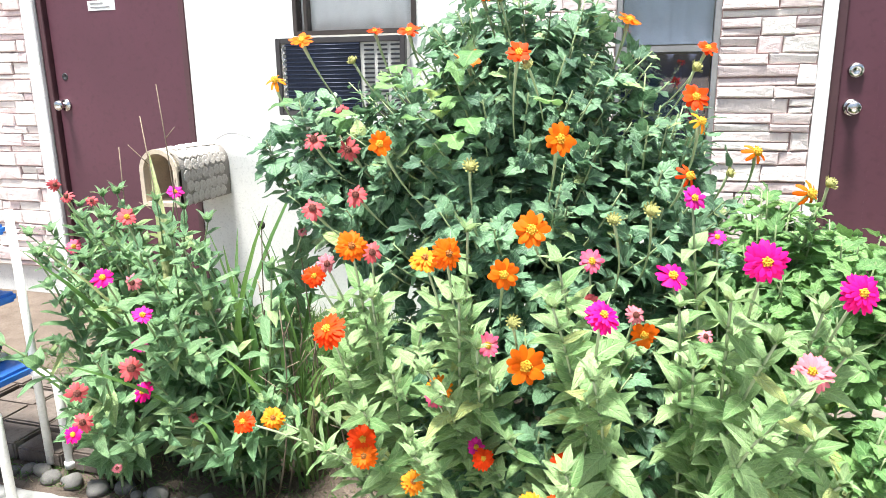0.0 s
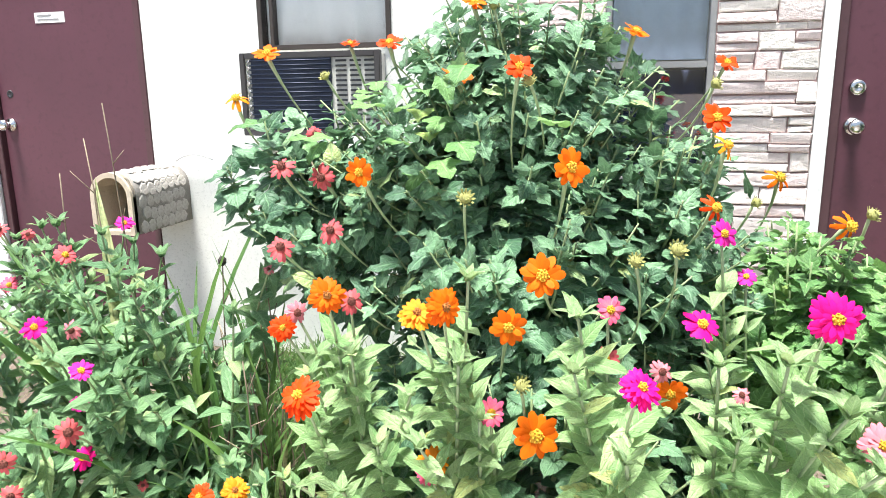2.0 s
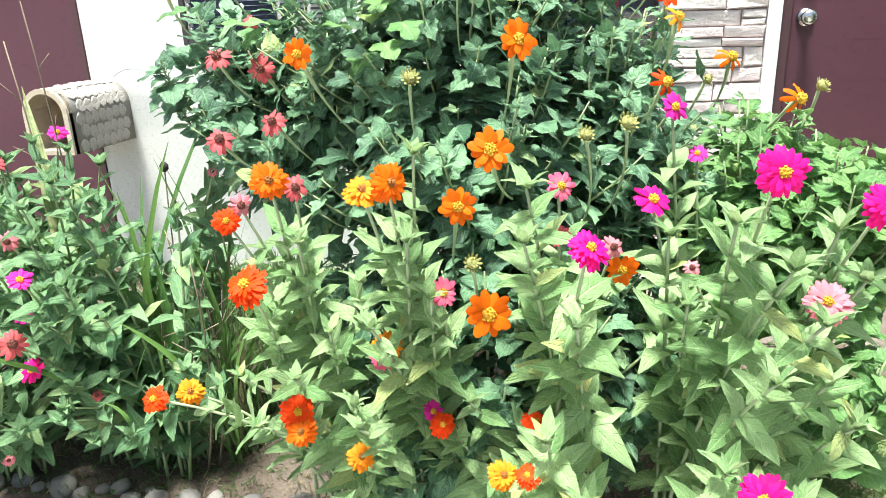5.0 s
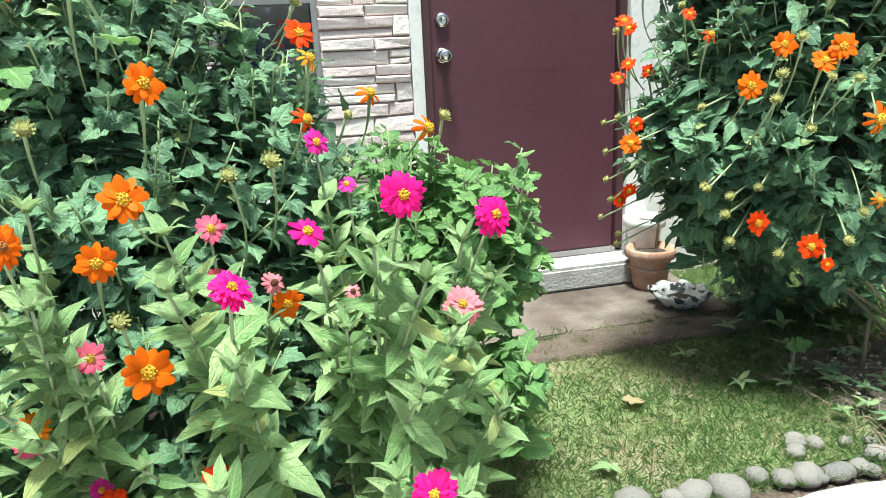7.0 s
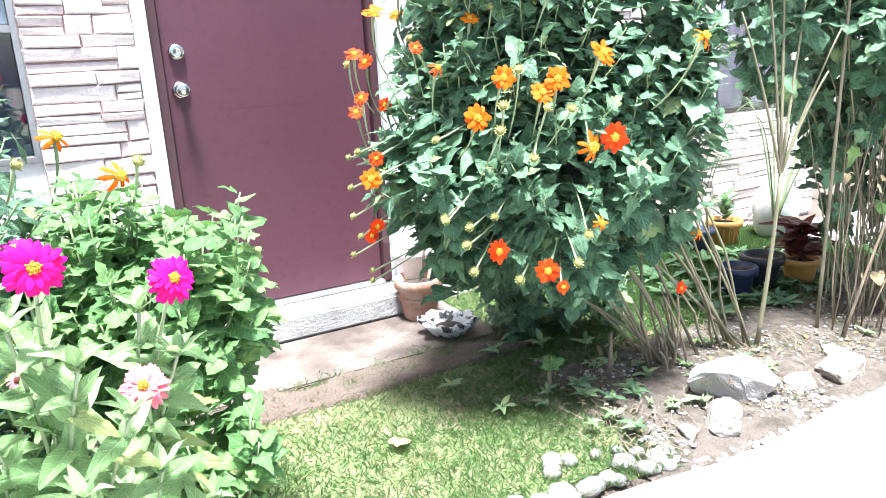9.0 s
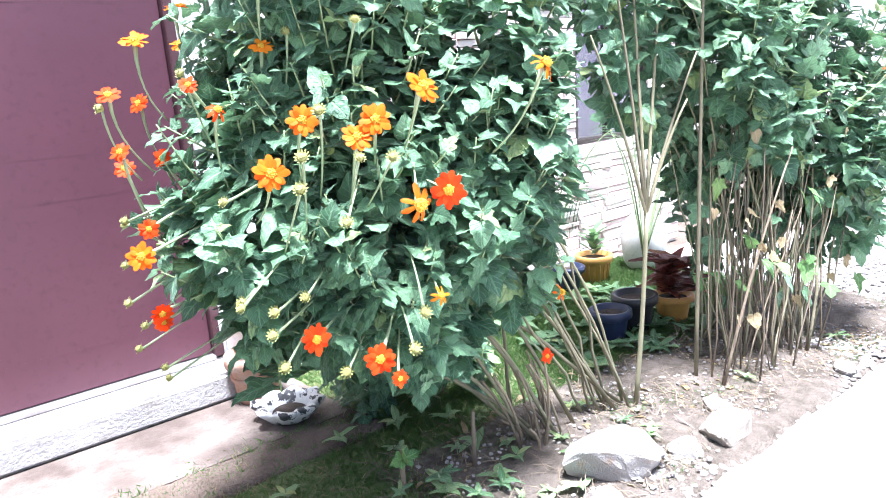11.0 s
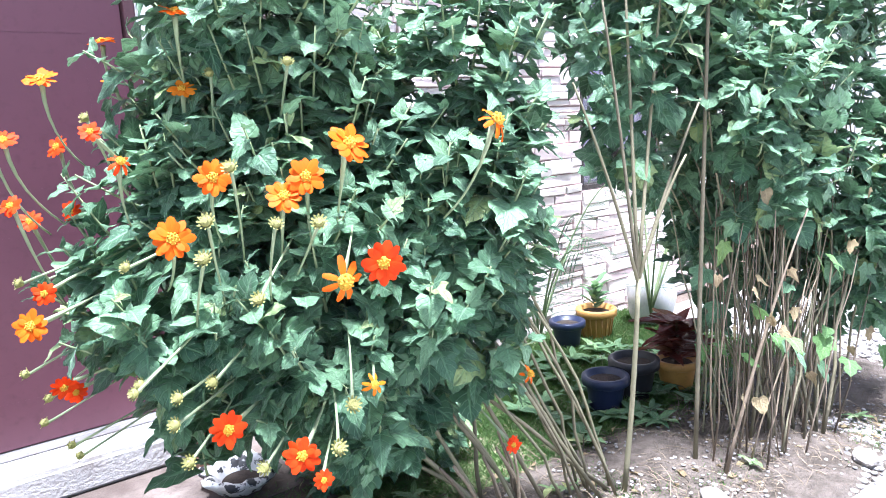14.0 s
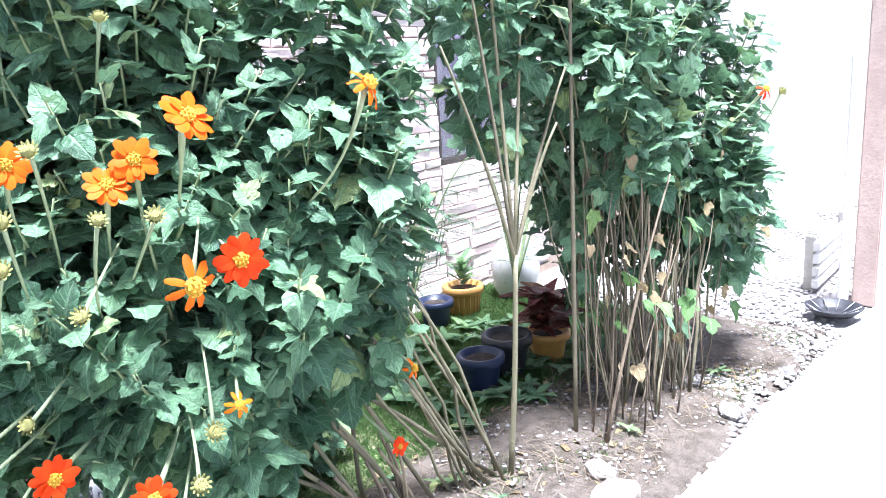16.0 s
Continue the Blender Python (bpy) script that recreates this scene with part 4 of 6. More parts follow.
for i in range(1300):
    x = r5.uniform(2.0, 4.6)
    y = edge_y(x) + r5.gauss(0.03, 0.03 if x < 2 else 0.09)
    s = r5.uniform(0.008, 0.026)
    mats.append(np.array(Matrix.Translation((x, y, 0.012)) @ Matrix.Rotation(r5.uniform(0, 6.28), 4, "Z") @ Matrix.Diagonal((s * 1.3, s, s, 1))))
for i in range(900):
    x = r5.uniform(2.05, 4.4)
    y = edge_y(x) + 0.04 + 0.62 * r5.random()
    s = r5.uniform(0.005, 0.015)
    mats.append(np.array(Matrix.Translation((x, y, 0.024 + 0.006 * r5.random())) @ Matrix.Rotation(r5.uniform(0, 6.28), 4, "Z") @ Matrix.Diagonal((s * 1.4, s, s, 1))))
g.spread((tv, tf, np.zeros((len(tv), 2))), mats)
solid("gravel", g, M_GRAVEL, "loose grey gravel", "gravel", "stuff", smooth=True)

# ---- lawn ----
g = Build()
r6 = random.Random(6)
mats = []
dry_mats = []
while len(mats) + len(dry_mats) < 120000:
    x, y = (r6.uniform(0.5, 4.5) if r6.random() < 0.85 else r6.uniform(-2.4, 0.5)), r6.uniform(1.5, 3.2)
    if y > 2.60 + 0.09 * noise.noise(Vector((x * 7, 3, 0))) + abs(r6.gauss(0, 0.04)) and -0.3 < x < 2.16:
        continue
    worn = noise.noise(Vector((x * 2.3, y * 2.3, 4))) + 0.45 * noise.noise(Vector((x * 7, y * 7, 1))) + 0.25 * (1.0 if x < 1.75 else -0.5)
    dense = 0.95 - 0.55 * max(0.0, worn)
    if x > 1.9 and y < 2.05:
        dense -= 0.5 if x > 2.1 else 0.25
    if y < edge_y(x) + 0.02 or r6.random() > dense:
        continue
    h = r6.uniform(0.011, 0.028) * (1.4 if y > 2.2 and x > 2.7 else 1.0)
    d = Vector((r6.gauss(0, 0.7), r6.gauss(0, 0.7), 0.7))
    straw = r6.random() < min(0.75, max(0.03, 0.04 + 0.7 * worn)) and x < 2.7
    (dry_mats if straw else mats).append(np.array(aim((x, y, 0.012 if y > 2.615 and -0.3 < x < 2.16 else 0.004), d, (r6.gauss(0, 1), r6.gauss(0, 1), 0.3), h)))
wide = leaf_shape((0.075, 0.065, 0.01), 1.0, 2, 0.0, 0.35, 0.0, 0.0, 9)
g.spread(wide, mats)
solid("grass", g, M_GRASS, "short green lawn grass with thin dry patches", "grass", "stuff")
tall = []
while len(tall) < 9000:
    x, y = r6.uniform(-1.5, -0.2), r6.uniform(1.85, 3.2)
    if r6.random() > 0.7 + 0.8 * noise.noise(Vector((x * 4, y * 4, 6))):
        continue
    tall.append(np.array(aim((x, y, 0.004), (r6.gauss(0, 0.5), r6.gauss(0, 0.5), 0.9), (r6.gauss(0, 1), r6.gauss(0, 1), 0.3), r6.uniform(0.05, 0.13))))
solid("tall_grass", Build().spread(leaf_shape((0.028, 0.03, 0.022, 0.003), 1.0, 2, 0.0, 0.45, 0.0, 0.0, 10), tall), M_GRASS, "longer unmown grass between the bed and the wall", "grass", "stuff")
solid("dry_grass", Build().spread(wide, dry_mats), M_STRAW, "pale straw-coloured dead blades in the lawn", "grass", "stuff")

g = Build()
for i in range(1100):
    x = r6.uniform(1.85, 4.3)
    y = edge_y(x) + 0.06 + r6.random() ** 1.5 * 0.75
    a, l = r6.uniform(0, 3.14), r6.uniform(0.02, 0.09)
    z = r6.uniform(0.012, 0.03)
    p0 = (x, y, z)
    p1 = (x + l * math.cos(a), y + l * math.sin(a), z + r6.uniform(-0.005, 0.03))
    g.tube(curve_pts(p0, p1, (0, 0, r6.uniform(0, 0.012)), 3), [0.0014, 0.0012, 0.0007], 4)
solid("dry_twigs", g, M_TWIG, "litter of dry brown twigs", "twigs", "stuff")
g = Build()
mats = []
for i in range(240):
    x = r6.uniform(2.0, 4.3)
    y = edge_y(x) + 0.08 + r6.random() * 0.7
    d = Vector((r6.gauss(0, 1), r6.gauss(0, 1), 0.15))
    mats.append(np.array(aim((x, y, 0.02), d, (r6.gauss(0, 0.4), r6.gauss(0, 0.4), 1), r6.uniform(0.02, 0.05))))
g.spread(ZINN[2], mats)
solid("fallen_leaves", g, M_DRYLEAF, "fallen dry brown leaves", "leaves", "stuff")


# ---- plants ----
def tithonia_flowers(plant, core, rows, lift=0.35, low=0.0):
    """rows: (kind, x, y, z, size). Each flower stands on a long pale stalk that swells below the head."""
    for key, x, y, z, size in rows:
        p = Vector((x, y, z))
        out = p - Vector(core)
        out.z *= 0.35
        out.normalize()
        toward = Vector((0.6 - x * 0.35, -1.0, 0)).normalized()
        root = p - out * rng.uniform(0.06, 0.13) + Vector((rng.uniform(-0.04, 0.04), 0.10, -rng.uniform(0.12, 0.24)))
        if z < low:
            root = p - out * rng.uniform(0.20, 0.28) + Vector((rng.uniform(0.0, 0.10), 0.03, rng.uniform(0.0, 0.10)))
        if key == "bud":
            size *= 0.72
        face = (out * 0.45 + toward * 0.75 + Vector((rng.gauss(0, 0.22), rng.gauss(0, 0.15), lift + 4.0 * max(0.0, z - 1.08) + rng.gauss(0, 0.25)))).normalized()
        if key == "bud":
            face = (out + Vector((rng.gauss(0, 0.3), 0, 0.6))).normalized()
        pts = curve_pts(root, p - face * size * 0.12, (out.x * 0.012 + rng.uniform(-0.012, 0.012), out.y * 0.02, rng.uniform(-0.012, 0.004)), 7)
        stalk = part("flower_stalk", Build().tube(pts, np.linspace(0.0022, 0.0024, 7) + np.array([0, 0, 0, 0, 0.0008, 0.002, 0.0036]) * size / 0.07, 6), M_STEM_PALE, plant)
        if key == "bud":
            put("flower_bud", BUD, aim(p - face * size * 0.2, face, (0.1, 0.2, 1), size) @ Matrix.Rotation(-math.pi / 2, 4, "X"), plant)
        else:
            set_flower(plant, key, p, face, size)


def shoot_leaves(r, root, tip, leaf_size, count, spread=1.0):
    """Leaves set round a shoot, the larger ones lower down."""
    root, tip = Vector(root), Vector(tip)
    axis = (tip - root).normalized()
    side = axis.orthogonal().normalized()
    out = []
    for i in range(count):
        s = (i + 0.5) / count
        p = root.lerp(tip, 0.15 + 0.85 * s)
        q = Matrix.Rotation(i * 2.4 + r.uniform(-0.5, 0.5), 3, axis) @ side
        d = (q * spread + axis * (0.25 + 0.5 * s) + Vector((0, 0, r.uniform(-0.35, 0.2))) + rand_dir(r) * 0.4).normalized()
        size = leaf_size * (1.2 - 0.65 * s) * r.uniform(0.6, 1.4)
        stalk = d * size * 0.25
        up = (axis * 0.7 + Vector((0, -0.15, 0.9)) + rand_dir(r) * 0.7)
        out.append((r.randrange(4), aim(p + stalk, d, up, size), p, p + stalk))
    return out


def kinks(r, n, amp):
    """Small sidesteps along a cane, none at its foot."""
    return np.array([(0, 0, 0) if i == 0 else (r.uniform(-amp, amp), r.uniform(-amp, amp), 0) for i in range(n)])


def tithonia(label, bases, blobs, shoots, leaf_size, seed, kind="tith", material=None, per=11, filler=500, cane=0.0055, bottom=0.0, group="", loose=300, lo=0.45):
    """A shrub: canes from the ground, shoots that end on the uneven hull of several blobs, leaves round every shoot."""
    r = random.Random(seed)
    base = bases[0]
    plant = thing("mexican_sunflower", base, label, "shrub", group or "flowering shrubs")
    material = material or M_TITHONIA
    leaves, twigs = [], Build()
    total = sum(b[3] * b[4] * b[5] for b in blobs)
    tips = []
    for bx, by, bz, rx, ry, rz in blobs:
        n = max(4, round(shoots * rx * ry * rz / total))
        for i in range(n):
            d = rand_dir(r, 0.15)
            if d.y > 0.5 and r.random() < 0.5:
                d.y = -d.y
            k = r.uniform(0.72, 1.06)
            tip = Vector((bx + d.x * rx * k, by + d.y * ry * k, bz + d.z * rz * k))
            if tip.z < bottom:
                continue
            q = r.uniform(lo, lo + 0.2)
            root = Vector((bx + d.x * rx * q * 0.8, by + d.y * ry * q * 0.8, bz + d.z * rz * q - 0.12))
            tips.append((root, tip))
    for root, tip in tips:
        lv = shoot_leaves(r, root, tip, leaf_size, per)
        leaves += [(k, m) for k, m, _, _ in lv]
        twigs.tube(curve_pts(root, tip, (0, 0, -0.02), 4), [0.004, 0.0034, 0.0028, 0.0018], 5)
        for k, m, a, b in lv[::2]:
            twigs.tube([a, b], [0.0014, 0.001], 4)
    for i in range(filler):
        bx, by, bz, rx, ry, rz = r.choice(blobs)
        d = rand_dir(r)
        k = r.random() ** 0.5 * 0.8
        p = Vector((bx + d.x * rx * k, by + d.y * ry * k, bz + d.z * rz * k))
        if p.z < bottom:
            continue
        leaves.append((r.randrange(4), aim(p, (d + rand_dir(r) + Vector((0, -0.2, -0.3))), (0, -0.3, 1), leaf_size * r.uniform(0.8, 1.3))))
    tagged(part("branchwork", twigs, M_STEM, plant), kind="stuff")
    for i, bs in enumerate(bases):
        b = r.choice(blobs)
        top = Vector((b[0] + r.uniform(-0.5, 0.5) * b[3], b[1] + r.uniform(-0.5, 0.5) * b[4], b[2] + r.uniform(-0.2, 0.6) * b[5]))
        part("cane", Build().tube(curve_pts(bs, top, (r.uniform(-0.05, 0.05), r.uniform(-0.05, 0.05), 0.03), 8) + kinks(r, 8, 0.012), np.linspace(cane, cane * 0.45, 8), 7), M_BARK, plant)
    hang_leaves(plant, kind, TITH, leaves, material, loose)
    return plant


def zinnia(base, heads, fillers, seed, kind="zinn", shapes=ZINN, material=None, leaf=0.066, label="", gap=0.074, bushy=0, bare=0.14):
    """An upright plant: stems with pairs of stalkless leaves, each ending in a flower or a leafy tip.
    heads: (kind, x, y, z, size); fillers: tips without a flower."""
    r = random.Random(seed)
    plant = thing("zinnia", base, label, "flowering plant", "zinnias in the bed")
    leaves = []
    base = Vector(base)
    extra = [(base.x + r.gauss(0, 0.15), base.y - 0.1 + r.gauss(0, 0.1), r.uniform(0.25, 0.8)) for i in range(bushy)]
    for key, x, y, z, size in list(heads) + [("tip", *f, 0.0) for f in list(fillers) + extra]:
        p = Vector((x, y, z))
        foot = base + Vector((r.uniform(-0.07, 0.07), r.uniform(-0.05, 0.07), 0))
        pts = curve_pts(foot, p, (0.25 * (x - base.x) * -0.4, 0.04, 0.03), 10)
        part("stem", Build().tube(pts, np.linspace(0.0048, 0.0026, 10), 6), M_STEM_PALE if kind == "zinn" else M_STEM, plant)
        length = sum((Vector(pts[i + 1]) - Vector(pts[i])).length for i in range(9))
        pairs = max(3, int(length / gap))
        stop = 0.93 if key == "tip" else 0.86
        for i in range(pairs):
            s = bare + (stop - bare) * (i + r.uniform(-0.2, 0.2)) / max(1, pairs - 1)
            s = min(max(s, 0.05), 0.97)
            q = s * 9
            k = min(int(q), 8)
            a = Vector(pts[k]).lerp(Vector(pts[k + 1]), q - k)
            axis = (Vector(pts[k + 1]) - Vector(pts[k])).normalized()
            side = axis.orthogonal().normalized()
            turn = (i % 2) * math.pi / 2 + r.uniform(-0.4, 0.4)
            for w in (0, math.pi):
                d = Matrix.Rotation(turn + w, 3, axis) @ side
                d = (d + axis * r.uniform(0.15, 1.15) + rand_dir(r) * 0.3).normalized()
                if r.random() < 0.12:
                    continue
                big = leaf * (0.65 + 0.6 * math.sin(math.pi * min(1, s * 0.95 + 0.05))) * r.uniform(0.75, 1.2)
                leaves.append((r.randrange(3), aim(a, d, axis + Vector((0, -0.2, 0.3)), big)))
        if key == "tip":
            for i in range(6):
                d = Vector((math.cos(i * 1.05 + r.random()), math.sin(i * 1.05), r.uniform(0.6, 1.6)))
                leaves.append((r.randrange(3), aim(p, d, (0, 0, 1), leaf * r.uniform(0.4, 0.7))))
        else:
            face = (Vector((0.45 - x * 0.3, -0.8, 0)).normalized() * 0.8 + Vector((r.gauss(0, 0.25), r.gauss(0, 0.15), 0.55 + r.gauss(0, 0.25)))).normalized()
            if key == "bud":
                put("flower_bud", BUD, aim(p, (face.x, face.y, 1.5), (0, 0.2, 1), size) @ Matrix.Rotation(-math.pi / 2, 4, "X"), plant)
            else:
                set_flower(plant, key, p + face * 0.006, face, size)
    hang_leaves(plant, kind, shapes, leaves, material or M_ZINNIA, 260)
    return plant


# large shrub before the wall between the doors
B_BLOBS = [(-0.60, 1.93, 1.04, 0.22, 0.24, 0.16), (0.02, 2.05, 1.28, 0.36, 0.36, 0.22), (-0.05, 2.05, 1.02, 0.52, 0.45, 0.42), (-0.38, 2.02, 0.90, 0.36, 0.38, 0.32), (0.30, 2.05, 0.88, 0.36, 0.40, 0.34), (0.05, 1.78, 0.80, 0.42, 0.30, 0.36), (0.10, 1.56, 0.42, 0.48, 0.20, 0.36), (0.34, 1.72, 0.42, 0.30, 0.20, 0.36), (-0.22, 1.76, 0.40, 0.24, 0.18, 0.30)]
shrub_b = tithonia("tall bushy Mexican sunflower with orange flowers before the window", [(-0.05, 2.05, 0), (-0.2, 2.0, 0), (0.12, 2.0, 0), (0.0, 2.15, 0), (0.25, 2.05, 0), (-0.35, 2.1, 0)], B_BLOBS, 640, 0.059, 21, filler=700)
tithonia_flowers(shrub_b, (0.0, 2.1, 0.95), [
    ("tith_orange", 0.165, 1.492, 1.103, 0.078), ("tith_orange", 0.136, 1.344, 0.939, 0.078), ("tith_orange", -0.098, 1.742, 1.276, 0.075), ("tith_red", 0.057, 1.596, 1.282, 0.062),
    ("tith_orange", -0.554, 1.75, 1.329, 0.07), ("ragged_amber", -0.642, 1.75, 1.228, 0.06), ("tith_red", -0.405, 1.9, 1.356, 0.05), ("tith_red", -0.271, 1.8, 1.348, 0.065),
    ("tith_orange", -0.074, 1.8, 1.428, 0.06), ("tith_orange", -0.094, 2.0, 1.479, 0.06), ("bud", -0.03, 1.8, 1.417, 0.03), ("tith_orange", 0.145, 2.0, 1.472, 0.06),
    ("tith_orange", 0.272, 2.0, 1.369, 0.068), ("tith_red", 0.466, 1.9, 1.291, 0.056), ("tith_red", 0.442, 1.8, 1.177, 0.074), ("bud", 0.44, 1.85, 1.246, 0.04),
    ("bud", -0.03, 1.5, 1.041, 0.04), ("bud", 0.285, 1.45, 0.945, 0.034)])
tithonia_flowers(shrub_b, (0.0, 2.1, 0.95), [
    ("bud", 0.357, 1.5, 0.957, 0.042), ("ragged_red", 0.434, 1.65, 1.011, 0.06), ("bud", 0.176, 2.0, 1.501, 0.035), ("ragged_amber", 0.453, 1.7, 1.127, 0.06),
    ("bud", -0.432, 1.8, 1.276, 0.035), ("bud", 0.076, 1.6, 1.255, 0.034), ("tith_orange", 0.358, 1.479, 0.693, 0.068), ("tith_orange", 0.129, 1.327, 0.658, 0.092),
    ("tith_orange", 0.077, 1.362, 0.839, 0.07), ("ragged_orange", 0.609, 1.983, 1.032, 0.07), ("ragged_orange", 0.70, 1.75, 0.965, 0.07), ("bud", 0.737, 1.75, 0.988, 0.04),
    ("bud", 0.53, 1.8, 1.0, 0.035), ("bud", 0.108, 1.3, 0.76, 0.035), ("old_salmon", -0.484, 1.65, 1.079, 0.065), ("tith_orange", -0.238, 1.493, 1.088, 0.062), ("old_salmon", -0.349, 1.597, 0.949, 0.06)])
tithonia_flowers(shrub_b, (0.0, 2.1, 0.95), [("old_salmon", -0.422, 1.725, 1.047, 0.066), ("old_salmon", -0.42, 1.5, 0.93, 0.06), ("old_salmon", -0.467, 1.8, 1.145, 0.04)])

r13 = random.Random(13)
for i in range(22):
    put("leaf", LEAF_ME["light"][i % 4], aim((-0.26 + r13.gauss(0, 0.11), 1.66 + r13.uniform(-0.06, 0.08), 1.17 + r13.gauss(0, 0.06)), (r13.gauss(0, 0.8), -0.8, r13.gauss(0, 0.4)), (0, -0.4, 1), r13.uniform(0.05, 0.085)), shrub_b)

# lighter shrub beside it
tithonia("pale green young Mexican sunflower beside the taller shrub", [(0.62, 1.9, 0), (0.7, 1.85, 0)], [(0.66, 1.9, 0.70, 0.24, 0.26, 0.28), (0.80, 1.78, 0.72, 0.20, 0.20, 0.22), (0.78, 1.6, 0.42, 0.12, 0.14, 0.16)], 150, 0.060, 22, "light", M_TITHONIA_LIGHT, 10, 80, 0.005, 0.2, loose=220)

# shrub before the second door
C_BLOBS = [(1.72, 2.22, 0.56, 0.11, 0.11, 0.11), (2.2, 2.52, 0.58, 0.42, 0.26, 0.36), (2.32, 1.95, 1.28, 0.22, 0.24, 0.34), (2.28, 1.92, 1.02, 0.27, 0.27, 0.30), (2.0, 2.18, 1.05, 0.46, 0.40, 0.48), (1.74, 2.2, 0.88, 0.33, 0.34, 0.38), (2.22, 2.0, 0.85, 0.32, 0.34, 0.40), (1.98, 2.02, 0.78, 0.36, 0.24, 0.38), (1.92, 2.25, 1.45, 0.34, 0.40, 0.42), (2.05, 2.0, 0.63, 0.38, 0.18, 0.22)]
shrub_c = tithonia("dark green Mexican sunflower full of orange flowers before the door", [(2.42, 2.0, 0), (2.46, 1.97, 0), (2.5, 2.02, 0), (2.52, 1.94, 0), (2.44, 2.06, 0), (2.56, 2.0, 0), (2.48, 2.1, 0), (2.62, 1.96, 0), (2.86, 1.95, 0), (2.84, 2.0, 0), (2.8, 1.93, 0)], C_BLOBS, 600, 0.071, 31, cane=0.007, bottom=0.28, filler=800)
tithonia_flowers(shrub_c, (2.05, 2.2, 0.95), low=0.95, rows=[
    ("tith_orange", 1.597, 1.867, 0.997, 0.080), ("tith_red", 1.660, 1.880, 0.615, 0.078), ("tith_red", 1.769, 1.792, 0.558, 0.078), ("tith_red", 1.908, 1.680, 0.930, 0.088),
    ("ragged_orange", 1.818, 1.665, 0.913, 0.088), ("tith_orange", 1.667, 2.45, 1.30, 0.06), ("tith_red", 1.522, 2.40, 1.157, 0.06), ("tith_red", 1.435, 2.3, 1.009, 0.055),
    ("tith_red", 1.506, 2.24, 1.027, 0.05), ("tith_orange", 1.39, 2.12, 0.83, 0.07), ("tith_red", 1.48, 2.36, 0.60, 0.055), ("tith_orange", 1.673, 1.850, 1.098, 0.071),
    ("tith_orange", 1.807, 1.857, 1.050, 0.076), ("tith_orange", 1.848, 1.841, 1.084, 0.080), ("tith_orange", 1.835, 1.648, 1.148, 0.083), ("ragged_orange", 2.043, 1.511, 1.175, 0.07),
    ("tith_amber", 1.70, 2.05, 1.26, 0.06), ("tith_red", 1.526, 2.06, 1.187, 0.045)])
tithonia_flowers(shrub_c, (2.05, 2.2, 0.95), low=0.95, rows=[
    ("tith_red", 1.44, 2.22, 0.665, 0.06), ("tith_orange", 1.483, 2.233, 1.294, 0.07), ("tith_orange", 1.632, 2.35, 1.381, 0.066), ("tith_orange", 1.687, 2.0, 1.399, 0.066),
    ("tith_orange", 1.715, 2.05, 1.441, 0.055), ("tith_red", 1.40, 2.2, 1.178, 0.06), ("tith_red", 1.391, 2.15, 1.057, 0.05), ("tith_red", 1.423, 2.15, 0.882, 0.05),
    ("ragged_red", 1.558, 2.0, 1.131, 0.05), ("tith_red", 1.788, 1.75, 0.516, 0.045), ("tith_red", 2.32, 1.8, 0.392, 0.05), ("ragged_orange", 2.335, 1.75, 0.583, 0.05),
    ("ragged_amber", 1.884, 1.7, 0.696, 0.05), ("bud", 1.532, 1.95, 0.721, 0.032), ("bud", 1.582, 1.9, 0.696, 0.032), ("bud", 1.571, 1.9, 0.646, 0.034)])
tithonia_flowers(shrub_c, (2.05, 2.2, 0.95), low=0.95, rows=[
    ("bud", 1.509, 1.9, 0.725, 0.03), ("bud", 1.836, 1.7, 0.67, 0.036), ("bud", 1.80, 1.7, 0.597, 0.036), ("bud", 1.633, 1.85, 0.727, 0.03),
    ("bud", 1.714, 1.85, 0.529, 0.034), ("bud", 1.589, 1.9, 0.565, 0.034), ("bud", 1.625, 1.8, 0.965, 0.036), ("bud", 1.637, 1.8, 1.028, 0.036),
    ("bud", 1.822, 1.75, 1.008, 0.034), ("bud", 1.739, 1.75, 1.016, 0.03), ("bud", 1.695, 1.75, 0.89, 0.032), ("bud", 1.687, 1.8, 1.116, 0.034),
    ("bud", 1.529, 2.1, 1.213, 0.03), ("bud", 1.544, 2.0, 0.935, 0.03), ("bud", 1.379, 2.2, 1.152, 0.034), ("bud", 1.741, 2.0, 1.288, 0.03), ("bud", 1.858, 1.9, 1.301, 0.03)])

tithonia_flowers(shrub_c, (2.05, 2.2, 0.95), low=0.95, rows=[("bud", x, y, z, 0.032) for x, y, z in ((1.40, 2.3, 0.78), (1.38, 2.25, 0.70), (1.42, 2.3, 0.62), (1.41, 2.35, 0.55), (1.45, 2.3, 0.50), (1.39, 2.2, 0.90), (1.44, 2.4, 0.86), (1.47, 2.35, 0.45))])

tithonia("low dark green self-sown sunflowers under the shrub", [(2.3, 2.6, 0), (2.45, 2.5, 0), (2.2, 2.55, 0)], [(2.28, 2.58, 0.20, 0.26, 0.16, 0.20), (2.50, 2.42, 0.16, 0.22, 0.14, 0.16)], 40, 0.06, 33, cane=0.004, bottom=0.04, filler=60, per=8, loose=120)

